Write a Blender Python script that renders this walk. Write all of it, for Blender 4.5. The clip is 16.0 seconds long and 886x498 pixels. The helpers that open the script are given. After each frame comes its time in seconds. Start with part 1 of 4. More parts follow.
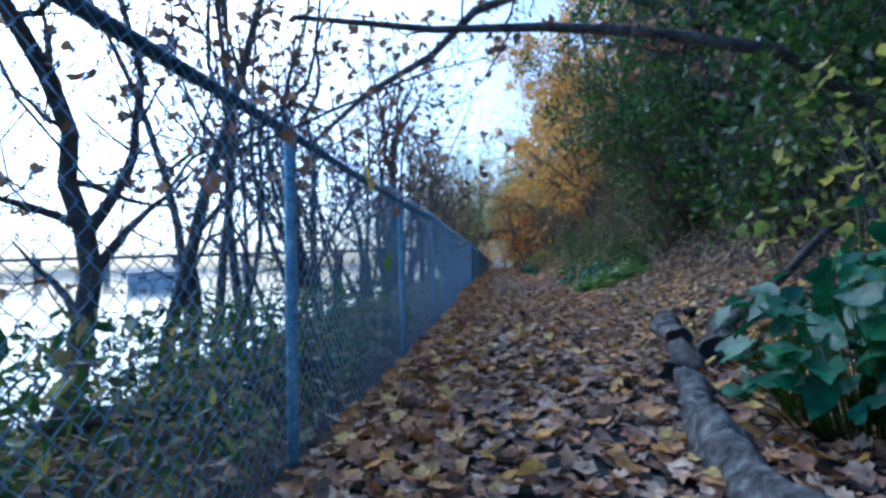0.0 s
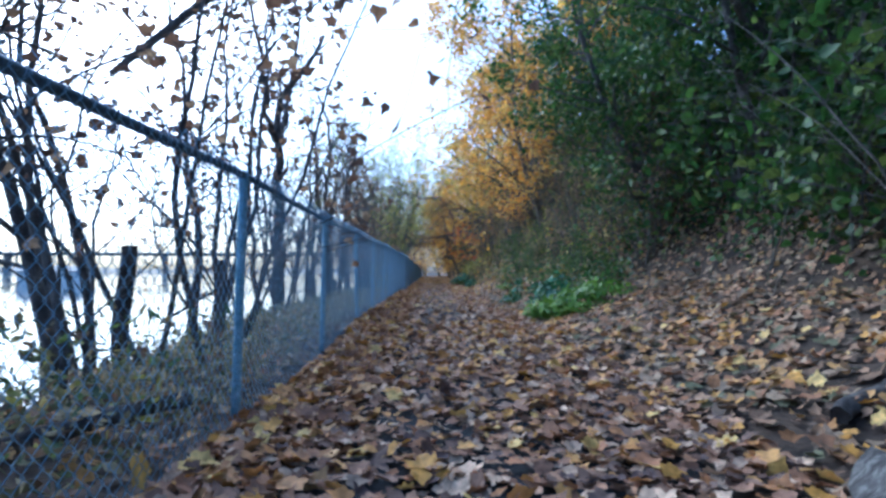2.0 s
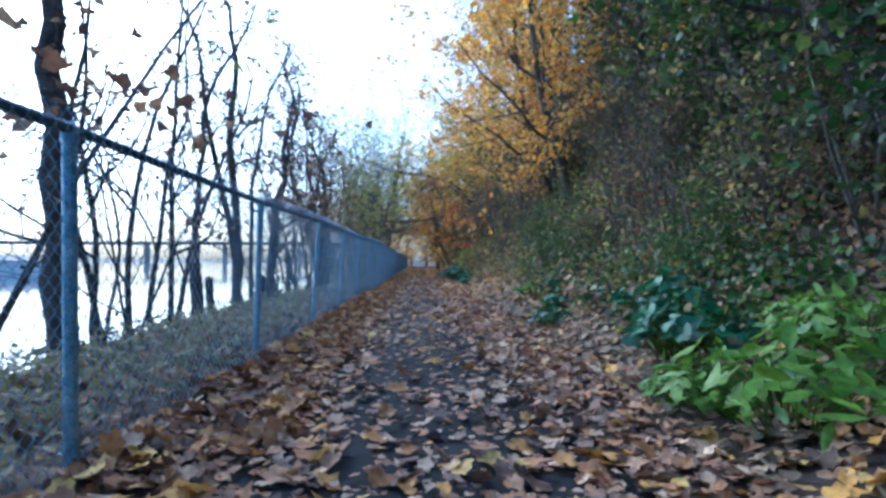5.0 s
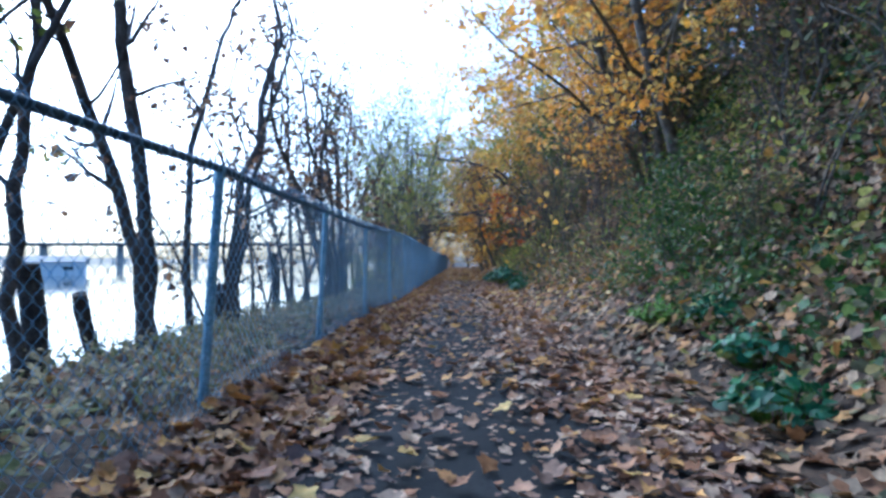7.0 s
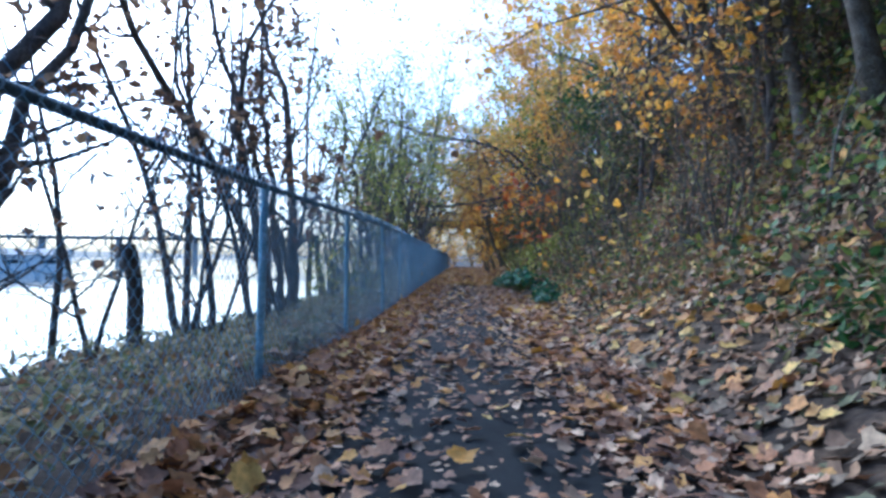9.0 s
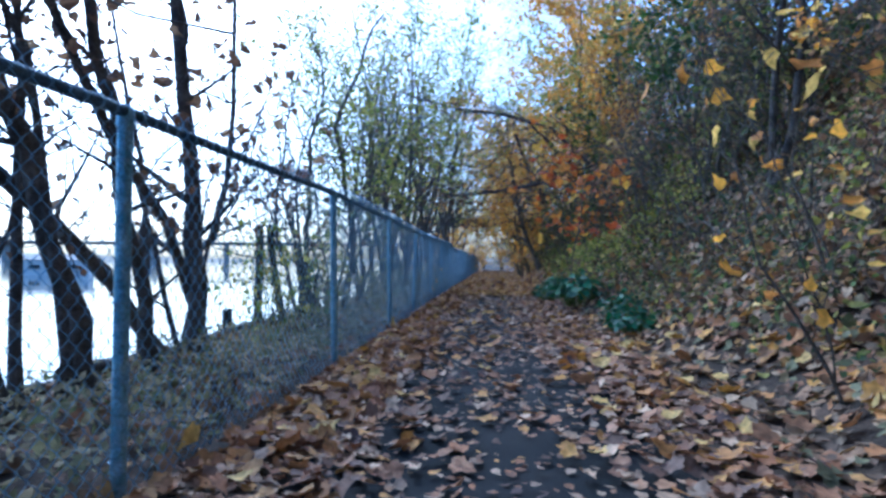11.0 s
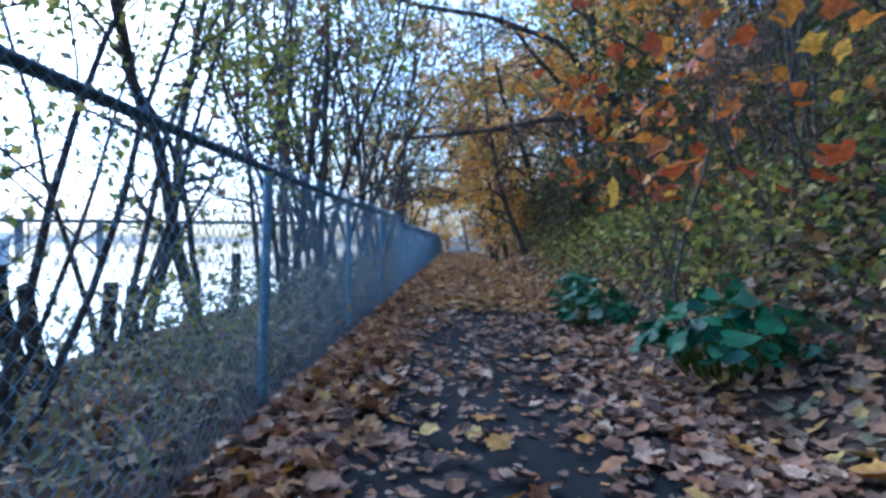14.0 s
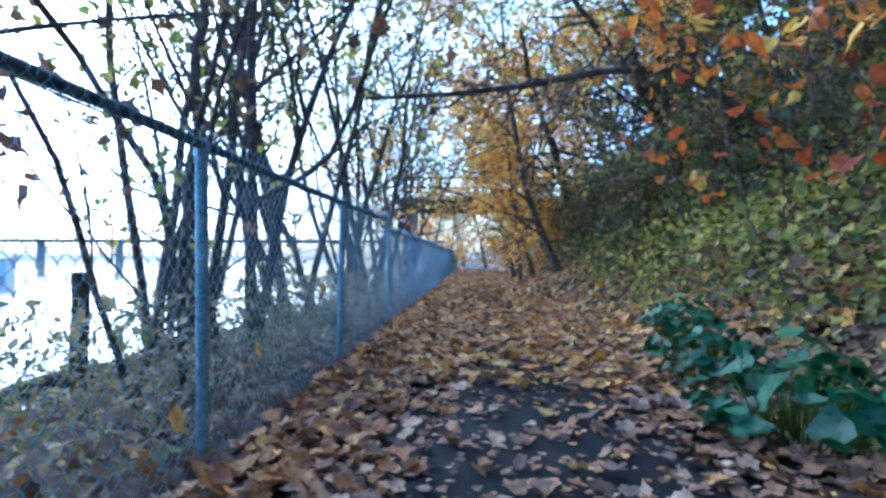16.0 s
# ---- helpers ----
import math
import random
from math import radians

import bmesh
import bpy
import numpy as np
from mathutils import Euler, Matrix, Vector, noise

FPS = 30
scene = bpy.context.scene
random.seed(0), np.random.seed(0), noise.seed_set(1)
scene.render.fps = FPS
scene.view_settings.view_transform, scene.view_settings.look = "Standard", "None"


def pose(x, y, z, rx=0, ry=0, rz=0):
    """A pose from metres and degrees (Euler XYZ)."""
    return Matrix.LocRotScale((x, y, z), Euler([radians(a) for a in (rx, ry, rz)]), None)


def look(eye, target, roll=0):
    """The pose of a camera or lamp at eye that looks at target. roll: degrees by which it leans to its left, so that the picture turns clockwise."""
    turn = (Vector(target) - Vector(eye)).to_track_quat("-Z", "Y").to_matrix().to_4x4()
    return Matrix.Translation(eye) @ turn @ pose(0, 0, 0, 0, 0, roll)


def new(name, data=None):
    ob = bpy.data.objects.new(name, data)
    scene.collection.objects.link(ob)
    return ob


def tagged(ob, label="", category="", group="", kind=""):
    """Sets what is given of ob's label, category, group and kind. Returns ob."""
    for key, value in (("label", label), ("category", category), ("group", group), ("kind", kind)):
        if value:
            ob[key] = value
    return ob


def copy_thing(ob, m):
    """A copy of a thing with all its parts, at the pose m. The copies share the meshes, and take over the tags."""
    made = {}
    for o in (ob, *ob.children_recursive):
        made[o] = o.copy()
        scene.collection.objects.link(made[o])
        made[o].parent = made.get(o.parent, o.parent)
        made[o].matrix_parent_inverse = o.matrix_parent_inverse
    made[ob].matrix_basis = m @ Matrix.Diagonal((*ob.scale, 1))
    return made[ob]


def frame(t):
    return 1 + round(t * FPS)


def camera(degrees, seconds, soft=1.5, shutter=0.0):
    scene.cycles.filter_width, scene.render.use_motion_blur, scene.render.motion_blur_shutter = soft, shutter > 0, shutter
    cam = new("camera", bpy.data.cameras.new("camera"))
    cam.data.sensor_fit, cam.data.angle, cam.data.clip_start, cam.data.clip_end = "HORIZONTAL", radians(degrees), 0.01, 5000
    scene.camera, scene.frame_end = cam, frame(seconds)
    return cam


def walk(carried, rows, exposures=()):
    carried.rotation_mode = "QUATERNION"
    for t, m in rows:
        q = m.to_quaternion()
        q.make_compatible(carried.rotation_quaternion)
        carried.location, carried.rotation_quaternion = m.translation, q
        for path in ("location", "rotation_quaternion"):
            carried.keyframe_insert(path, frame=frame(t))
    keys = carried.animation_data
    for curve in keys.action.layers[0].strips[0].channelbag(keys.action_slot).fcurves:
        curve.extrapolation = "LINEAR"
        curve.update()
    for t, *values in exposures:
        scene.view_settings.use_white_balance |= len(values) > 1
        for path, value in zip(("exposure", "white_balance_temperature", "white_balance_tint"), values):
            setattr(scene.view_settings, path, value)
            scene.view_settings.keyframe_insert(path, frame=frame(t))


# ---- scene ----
from math import cos, sin, pi

# ---- camera and walk ----
FENCE_STEP, FENCE_H = 2.79, 1.52
cam = camera(76.3, 16.0, soft=3.0)
# seconds, eye, a point two metres ahead of it, roll
WALK = [
    (0.0, (0.880, -0.291, 0.890), (0.697, 1.700, 0.940), -1.6), (0.5, (1.008, 0.895, 0.900), (1.235, 2.881, 0.949), -1.2),
    (1.0, (1.105, 2.035, 0.912), (1.290, 4.026, 0.961), 0.5), (1.5, (1.143, 3.180, 0.908), (1.163, 5.179, 0.947), 0.1),
    (2.0, (1.165, 4.300, 0.927), (1.209, 6.298, 1.001), 0.0), (2.5, (1.135, 5.480, 0.945), (1.062, 7.478, 0.988), 0.1),
    (3.0, (1.156, 6.600, 0.956), (1.120, 8.599, 1.008), -0.5), (3.5, (1.233, 7.690, 0.960), (1.412, 9.682, 0.973), -0.2),
    (4.3, (1.340, 9.470, 0.968), (1.460, 11.466, 1.005), 0.0), (5.2, (1.430, 11.480, 0.980), (1.510, 13.478, 1.015), 0.0),
    (6.0, (1.462, 13.310, 0.982), (1.537, 15.309, 1.013), 0.0), (6.5, (1.458, 14.530, 0.960), (1.466, 16.530, 0.993), 0.3),
    (7.0, (1.448, 15.712, 0.975), (1.384, 17.711, 1.012), -0.1), (7.5, (1.430, 16.904, 1.005), (1.409, 18.904, 1.023), -0.3),
    (8.0, (1.440, 18.140, 0.985), (1.473, 20.140, 1.015), 0.3), (8.5, (1.365, 19.420, 1.000), (1.321, 21.420, 1.028), 0.9),
    (9.3, (1.370, 21.300, 0.985), (1.290, 23.298, 1.020), 0.6), (10.2, (1.385, 23.420, 0.962), (1.235, 25.415, 1.005), 0.4),
    (11.0, (1.381, 25.342, 0.951), (1.206, 27.334, 0.993), 0.4), (11.5, (1.372, 26.600, 0.970), (1.280, 28.598, 1.019), 0.4),
    (12.0, (1.310, 27.830, 0.985), (1.224, 29.828, 1.019), 0.7), (12.5, (1.265, 28.970, 1.030), (1.118, 30.964, 1.058), 0.3),
    (13.0, (1.215, 30.095, 1.055), (1.122, 32.093, 1.069), 0.6), (13.5, (1.180, 31.161, 1.042), (1.141, 33.160, 1.095), 0.6),
    (14.0, (1.145, 32.217, 1.042), (1.101, 34.217, 1.010), 0.4), (14.5, (1.095, 33.300, 1.039), (1.131, 35.299, 1.050), 0.5),
    (15.0, (1.030, 34.330, 1.050), (1.029, 36.330, 1.052), 0.8), (15.5, (1.150, 34.990, 1.000), (0.965, 36.981, 1.008), 0.4),
    (16.0, (1.180, 36.020, 0.950), (1.076, 38.017, 0.981), 0.1),
]
walk(cam, [(t, look(eye, ahead, roll)) for t, eye, ahead, roll in WALK], [(0.0, 0.78, 4200, 2), (0.5, 0.75, 4250, 3), (1.0, 1.0, 4320, 3), (2.0, 1.2, 4330, 3), (3.5, 1.18, 4230, 1), (6.0, 1.25, 4280, 2), (8.5, 1.27, 4300, 3), (11.0, 1.08, 4050, 3), (13.5, 1.2, 4080, 5), (14.5, 1.33, 4150, 4), (15.0, 1.55, 4120, 2), (16.0, 1.82, 4100, 1)])

# ---- sky and sun: a bright hazy sky, the path in open shade ----
world = bpy.data.worlds.new("sky")
scene.world = world
world.use_nodes = True
wn = world.node_tree.nodes
sky = wn.new("ShaderNodeTexSky")
sky.sky_type, sky.sun_disc = "NISHITA", False
sky.sun_elevation, sky.sun_rotation = radians(40), radians(320)
sky.air_density, sky.dust_density, sky.ozone_density = 0.9, 4.0, 1.0
wn["Background"].inputs["Strength"].default_value = 0.15
world.node_tree.links.new(sky.outputs["Color"], wn["Background"].inputs["Color"])
sun = new("sun", bpy.data.lights.new("sun", "SUN"))
sun.data.energy, sun.data.angle, sun.data.color = 0.3, radians(40), (1.0, 0.93, 0.84)
sun.matrix_world = look((-6.4, 7.7, 8.4), (0, 0, 0))


# ---- materials ----
def material(name, colors, rough=0.8, metal=0.0, scale=6.0, bump=0.3, fine=40.0, island=False, spec=0.4, thin=0.0, island_mix=0.35):
    """Colours spread by noise, or piece by piece, with a finer grain over them."""
    m = bpy.data.materials.new(name)
    m.use_nodes = True
    n, l = m.node_tree.nodes, m.node_tree.links
    b = n["Principled BSDF"]
    tex = n.new("ShaderNodeTexCoord")
    big, small = n.new("ShaderNodeTexNoise"), n.new("ShaderNodeTexNoise")
    big.inputs["Scale"].default_value, small.inputs["Scale"].default_value = scale, fine
    big.inputs["Detail"].default_value, small.inputs["Detail"].default_value = 5, 4
    for t in (big, small):
        l.new(tex.outputs["Object"], t.inputs["Vector"])
    ramp = n.new("ShaderNodeValToRGB")
    el = ramp.color_ramp.elements
    lo, hi = (0.0, 1.0) if island else (0.32, 0.68)
    while len(el) < len(colors):
        el.new(0.5)
    for i, c in enumerate(colors):
        el[i].position = lo + (hi - lo) * i / max(1, len(colors) - 1)
        el[i].color = (*c, 1)
    if island:
        g = n.new("ShaderNodeNewGeometry")
        ramp.color_ramp.interpolation = "CONSTANT" if len(colors) > 3 else "LINEAR"
        l.new(g.outputs["Random Per Island"], ramp.inputs["Fac"])
    else:
        l.new(big.outputs["Fac"], ramp.inputs["Fac"])
    hsv, mul = n.new("ShaderNodeHueSaturation"), n.new("ShaderNodeMapRange")
    mul.inputs["To Min"].default_value, mul.inputs["To Max"].default_value = 0.6, 1.4
    mul.inputs["From Min"].default_value, mul.inputs["From Max"].default_value = 0.3, 0.7
    l.new((big if island else small).outputs["Fac"], mul.inputs["Value"])
    l.new(mul.outputs["Result"], hsv.inputs["Value"])
    l.new(ramp.outputs["Color"], hsv.inputs["Color"])
    l.new(hsv.outputs["Color"], b.inputs["Base Color"])
    b.inputs["Roughness"].default_value, b.inputs["Metallic"].default_value = rough, metal
    b.inputs["Specular IOR Level"].default_value = spec
    if bump:
        bp = n.new("ShaderNodeBump")
        bp.inputs["Strength"].default_value, bp.inputs["Distance"].default_value = bump, 0.02
        l.new(small.outputs["Fac"], bp.inputs["Height"])
        l.new(bp.outputs["Normal"], b.inputs["Normal"])
    if thin:
        tr, mix = n.new("ShaderNodeBsdfTranslucent"), n.new("ShaderNodeMixShader")
        mix.inputs["Fac"].default_value = thin
        l.new(hsv.outputs["Color"], tr.inputs["Color"])
        l.new(b.outputs["BSDF"], mix.inputs[1])
        l.new(tr.outputs["BSDF"], mix.inputs[2])
        l.new(mix.outputs["Shader"], n["Material Output"].inputs["Surface"])
    return m


M_SOIL = material("soil", [(0.025, 0.018, 0.012), (0.05, 0.034, 0.022), (0.085, 0.056, 0.034)], 0.95, scale=2.0, bump=0.8, fine=25)
M_ASPHALT = material("asphalt", [(0.016, 0.018, 0.02), (0.028, 0.03, 0.032), (0.042, 0.042, 0.043)], 0.9, scale=1.5, bump=0.5, fine=160, spec=0.2)
# post and wire blues hold reflected sky; palest spangle tones stand for highlights
M_STEEL = material("galvanized_steel", [(0.13, 0.29, 0.44), (0.24, 0.43, 0.6), (0.4, 0.6, 0.76)], 0.36, 0.5, scale=16, bump=0.15, fine=70)
M_RAIL = material("weathered_steel", [(0.04, 0.075, 0.11), (0.075, 0.12, 0.165), (0.12, 0.18, 0.23)], 0.55, 0.6, scale=8, bump=0.15, fine=90)
M_WIRE = material("galvanized_wire", [(0.2, 0.34, 0.5), (0.31, 0.46, 0.62)], 0.45, 0.45, scale=20, bump=0.0)
M_BARK = material("bark", [(0.05, 0.047, 0.045), (0.1, 0.09, 0.082), (0.17, 0.15, 0.135)], 0.9, scale=5, bump=0.9, fine=38)
M_BARK_PALE = material("pale_bark", [(0.08, 0.07, 0.055), (0.13, 0.115, 0.09), (0.2, 0.18, 0.15)], 0.9, scale=6, bump=0.8, fine=40)
M_WOOD = material("weathered_wood", [(0.03, 0.028, 0.027), (0.06, 0.052, 0.047), (0.11, 0.1, 0.09)], 0.9, scale=7, bump=0.9, fine=30)
M_LOG = material("lichened_wood", [(0.03, 0.027, 0.024), (0.09, 0.083, 0.075), (0.22, 0.21, 0.19)], 0.9, scale=13, bump=1.0, fine=30)
M_CUT = material("dark_cut_wood", [(0.015, 0.013, 0.012), (0.04, 0.032, 0.026)], 0.9, scale=12, bump=0.6, fine=60)
BROWN = [(0.237, 0.125, 0.069), (0.338, 0.175, 0.088), (0.150, 0.085, 0.056), (0.463, 0.263, 0.138), (0.275, 0.163, 0.100), (0.600, 0.420, 0.265), (0.375, 0.175, 0.075),
         (0.500, 0.345, 0.215), (0.200, 0.125, 0.085), (0.350, 0.245, 0.160), (0.575, 0.312, 0.088), (0.400, 0.225, 0.125), (0.112, 0.069, 0.056), (0.300, 0.138, 0.075)]
M_FALLEN = material("fallen_leaf", BROWN, 0.7, scale=22, bump=0.25, fine=60, island=True, thin=0.1)
M_DULL = material("dull_dead_leaf", [(0.19, 0.115, 0.065), (0.28, 0.17, 0.09), (0.12, 0.08, 0.05), (0.36, 0.22, 0.12), (0.22, 0.16, 0.1), (0.42, 0.3, 0.18), (0.3, 0.15, 0.07), (0.17, 0.16, 0.08), (0.44, 0.25, 0.08), (0.14, 0.12, 0.07)],
                  0.75, scale=22, bump=0.25, fine=60, island=True, thin=0.12)
M_RUSSET = material("russet_fallen_leaf", [(0.36, 0.18, 0.07), (0.27, 0.13, 0.065), (0.44, 0.23, 0.085), (0.18, 0.095, 0.055), (0.5, 0.29, 0.11), (0.3, 0.17, 0.1)], 0.7, scale=22, bump=0.25, fine=60, island=True, thin=0.12)
M_GRASS = material("withered_grass", [(0.27, 0.26, 0.14), (0.37, 0.32, 0.19), (0.2, 0.22, 0.1), (0.47, 0.4, 0.25), (0.31, 0.24, 0.15)], 0.75, scale=20, bump=0.15, island=True, thin=0.35)
M_FALLEN_GOLD = material("fallen_gold_leaf", [(0.55, 0.29, 0.05), (0.45, 0.22, 0.06), (0.62, 0.42, 0.12), (0.36, 0.17, 0.06), (0.3, 0.16, 0.08), (0.4, 0.22, 0.09)], 0.65, scale=22, bump=0.2, island=True, thin=0.15)
M_GOLD = material("gold_leaf", [(0.8, 0.43, 0.05), (0.72, 0.35, 0.05), (0.8, 0.55, 0.13), (0.6, 0.28, 0.06), (0.52, 0.37, 0.1), (0.44, 0.25, 0.09)], 0.6, scale=20, bump=0.1, island=True, thin=0.55)
M_OLIVE = material("olive_leaf", [(0.28, 0.29, 0.05), (0.43, 0.4, 0.08), (0.2, 0.25, 0.05), (0.5, 0.42, 0.1), (0.25, 0.22, 0.07)], 0.6, scale=20, bump=0.1, island=True, thin=0.5)
M_GREEN = material("green_leaf", [(0.05, 0.11, 0.022), (0.08, 0.15, 0.03), (0.035, 0.075, 0.02), (0.14, 0.19, 0.04), (0.06, 0.1, 0.025)], 0.5, scale=20, bump=0.1, island=True, thin=0.35)
M_FERN = material("fern_leaf", [(0.12, 0.24, 0.02), (0.18, 0.29, 0.03), (0.07, 0.16, 0.02)], 0.5, scale=20, bump=0.1, island=True, thin=0.3)
M_HERB = material("broad_herb_leaf", [(0.033, 0.12, 0.048), (0.05, 0.165, 0.058), (0.027, 0.092, 0.042), (0.09, 0.195, 0.05)], 0.42, scale=14, bump=0.3, fine=30, island=True, thin=0.2)
M_RUST = material("rust_leaf", [(0.62, 0.2, 0.03), (0.72, 0.31, 0.04), (0.46, 0.11, 0.03), (0.75, 0.46, 0.06), (0.4, 0.17, 0.06)], 0.6, scale=20, bump=0.15, island=True, thin=0.35)
M_DRY = material("dry_leaf", [(0.210, 0.119, 0.070), (0.308, 0.182, 0.098), (0.140, 0.084, 0.056), (0.392, 0.266, 0.154), (0.420, 0.336, 0.098)], 0.75, scale=20, bump=0.15, island=True, thin=0.38)
M_BRUSH = material("undergrowth_leaf", [(0.101, 0.108, 0.047), (0.162, 0.149, 0.068), (0.061, 0.088, 0.041), (0.257, 0.203, 0.101), (0.121, 0.088, 0.061), (0.365, 0.297, 0.108), (0.074, 0.115, 0.054), (0.203, 0.135, 0.081), (0.32, 0.31, 0.08), (0.17, 0.23, 0.065), (0.36, 0.27, 0.09)],
                   0.7, scale=20, bump=0.15, island=True, thin=0.45)
M_CONCRETE = material("concrete", [(0.3, 0.3, 0.29), (0.4, 0.39, 0.37)], 0.85, scale=1.5, bump=0.3, fine=30)
M_DARKSTEEL = material("dark_steel", [(0.05, 0.055, 0.06), (0.09, 0.095, 0.1)], 0.6, 0.3, scale=2, bump=0.2)
# woods paled: the haze over the river is put into their colour
M_HAZY_WOODS = material("haze_paled_woods", [(0.22, 0.2, 0.17), (0.3, 0.26, 0.2), (0.38, 0.31, 0.2)], 0.95, scale=0.05, bump=0.0, fine=0.4)
M_BUILDING = material("pale_render", [(0.76, 0.74, 0.7), (0.83, 0.8, 0.76)], 0.85, scale=0.3, bump=0.1)
M_ROOF = material("brown_roof", [(0.42, 0.38, 0.34), (0.52, 0.47, 0.42)], 0.85, scale=0.5, bump=0.1)
M_WINDOW = material("dark_window", [(0.03, 0.04, 0.05), (0.05, 0.06, 0.07)], 0.15, scale=1, bump=0.0)
M_WATER = material("river_water", [(0.06, 0.08, 0.09), (0.09, 0.11, 0.12)], 0.06, scale=0.2, bump=0.04, fine=2.2, spec=0.9)


# ---- mesh helpers ----
def solid(name, co, polys, mat, parent=None, smooth=False):
    """One mesh object from arrays: polys all with the same number of corners, or a list of such arrays."""
    me = bpy.data.meshes.new(name)
    polys = polys if isinstance(polys, list) else [polys]
    polys = [np.asarray(p, dtype=np.int32) for p in polys if len(p)]
    me.vertices.add(len(co))
    me.vertices.foreach_set("co", np.asarray(co, dtype=np.float32).ravel())
    loops = np.concatenate([p.ravel() for p in polys])
    sizes = np.concatenate([np.full(len(p), p.shape[1], dtype=np.int32) for p in polys])
    me.loops.add(len(loops))
    me.loops.foreach_set("vertex_index", loops)
    me.polygons.add(len(sizes))
    me.polygons.foreach_set("loop_start", np.concatenate([[0], np.cumsum(sizes)[:-1]]).astype(np.int32))
    me.update(calc_edges=True)
    if smooth:
        me.shade_smooth()
    me.materials.append(mat)
    ob = new(name, me)
    ob.parent = parent
    return ob


def part(name, bm, mat, parent, label=""):
    me = bpy.data.meshes.new(name)
    bm.to_mesh(me)
    bm.free()
    me.materials.append(mat)
    ob = new(name, me)
    ob.parent = parent
    return tagged(ob, label)


def box(lo, hi, bevel=0.0):
    bm = bmesh.new()
    bmesh.ops.create_cube(bm, size=1)
    for v in bm.verts:
        v.co = [lo[i] + (v.co[i] + 0.5) * (hi[i] - lo[i]) for i in range(3)]
    if bevel:
        bmesh.ops.bevel(bm, geom=bm.edges[:], offset=bevel, segments=1, affect="EDGES")
    return bm


def tubes(lines, sides=5):
    """Tapered tubes along polylines: (points, radii) each."""
    co, quads, caps, base = [], [], [], 0
    for pts, rad in lines:
        pts = np.asarray(pts, dtype=float)
        n = len(pts)
        d = np.gradient(pts, axis=0)
        d /= np.linalg.norm(d, axis=1)[:, None] + 1e-9
        up = np.where(np.abs(d[:, 2:3]) > 0.9, [[1.0, 0, 0]], [[0, 0, 1.0]])
        a = np.cross(d, up)
        a /= np.linalg.norm(a, axis=1)[:, None] + 1e-9
        for i in range(1, n):
            a[i] = a[i - 1] - d[i] * np.dot(a[i - 1], d[i])
            a[i] /= np.linalg.norm(a[i]) + 1e-9
        b = np.cross(d, a)
        k = sides if rad[0] > 0.022 else 3
        th = np.arange(k) * 2 * pi / k
        ring = pts[:, None, :] + np.asarray(rad)[:, None, None] * (a[:, None, :] * np.cos(th)[None, :, None] + b[:, None, :] * np.sin(th)[None, :, None])
        co.append(ring.reshape(-1, 3))
        i, j = np.meshgrid(np.arange(n - 1), np.arange(k), indexing="ij")
        q = np.stack([i * k + j, i * k + (j + 1) % k, (i + 1) * k + (j + 1) % k, (i + 1) * k + j], -1).reshape(-1, 4)
        quads.append(q + base)
        for first, turn in ((0, -1), (n - 1, 1)):
            caps.append([[base + first * k, base + first * k + (1 if turn > 0 else s), base + first * k + (s if turn > 0 else 1)] for s in (2,)])
        base += n * k
    return np.concatenate(co), [np.concatenate(quads), np.concatenate([np.asarray(c) for c in caps])]


MAPLE = np.array([(0, 0), (0.2, -0.1), (0.44, 0.02), (0.4, 0.16), (0.56, 0.38), (0.4, 0.46), (0.3, 0.62), (0.2, 0.64), (0.02, 0.98), (-0.2, 0.64), (-0.32, 0.6),
                  (-0.4, 0.46), (-0.55, 0.36), (-0.4, 0.18), (-0.44, 0.0), (-0.2, -0.1)])
LOBED = np.array([(0, 0), (0.36, 0.0), (0.5, 0.4), (0.24, 0.55), (0, 0.98), (-0.24, 0.55), (-0.5, 0.4), (-0.36, 0.0)])
BLADE = np.array([(0, 0), (0.2, 0.3), (0.16, 0.68), (0, 1.0), (-0.16, 0.68), (-0.2, 0.3)])
BROAD = np.array([(0, 0), (0.36, 0.2), (0.33, 0.6), (0, 1.0), (-0.33, 0.6), (-0.36, 0.2)])
HEART = np.array([(0, 0), (0.26, -0.12), (0.46, 0.12), (0.4, 0.42), (0.2, 0.72), (0, 1.0), (-0.2, 0.72), (-0.4, 0.42), (-0.46, 0.12), (-0.26, -0.12)])


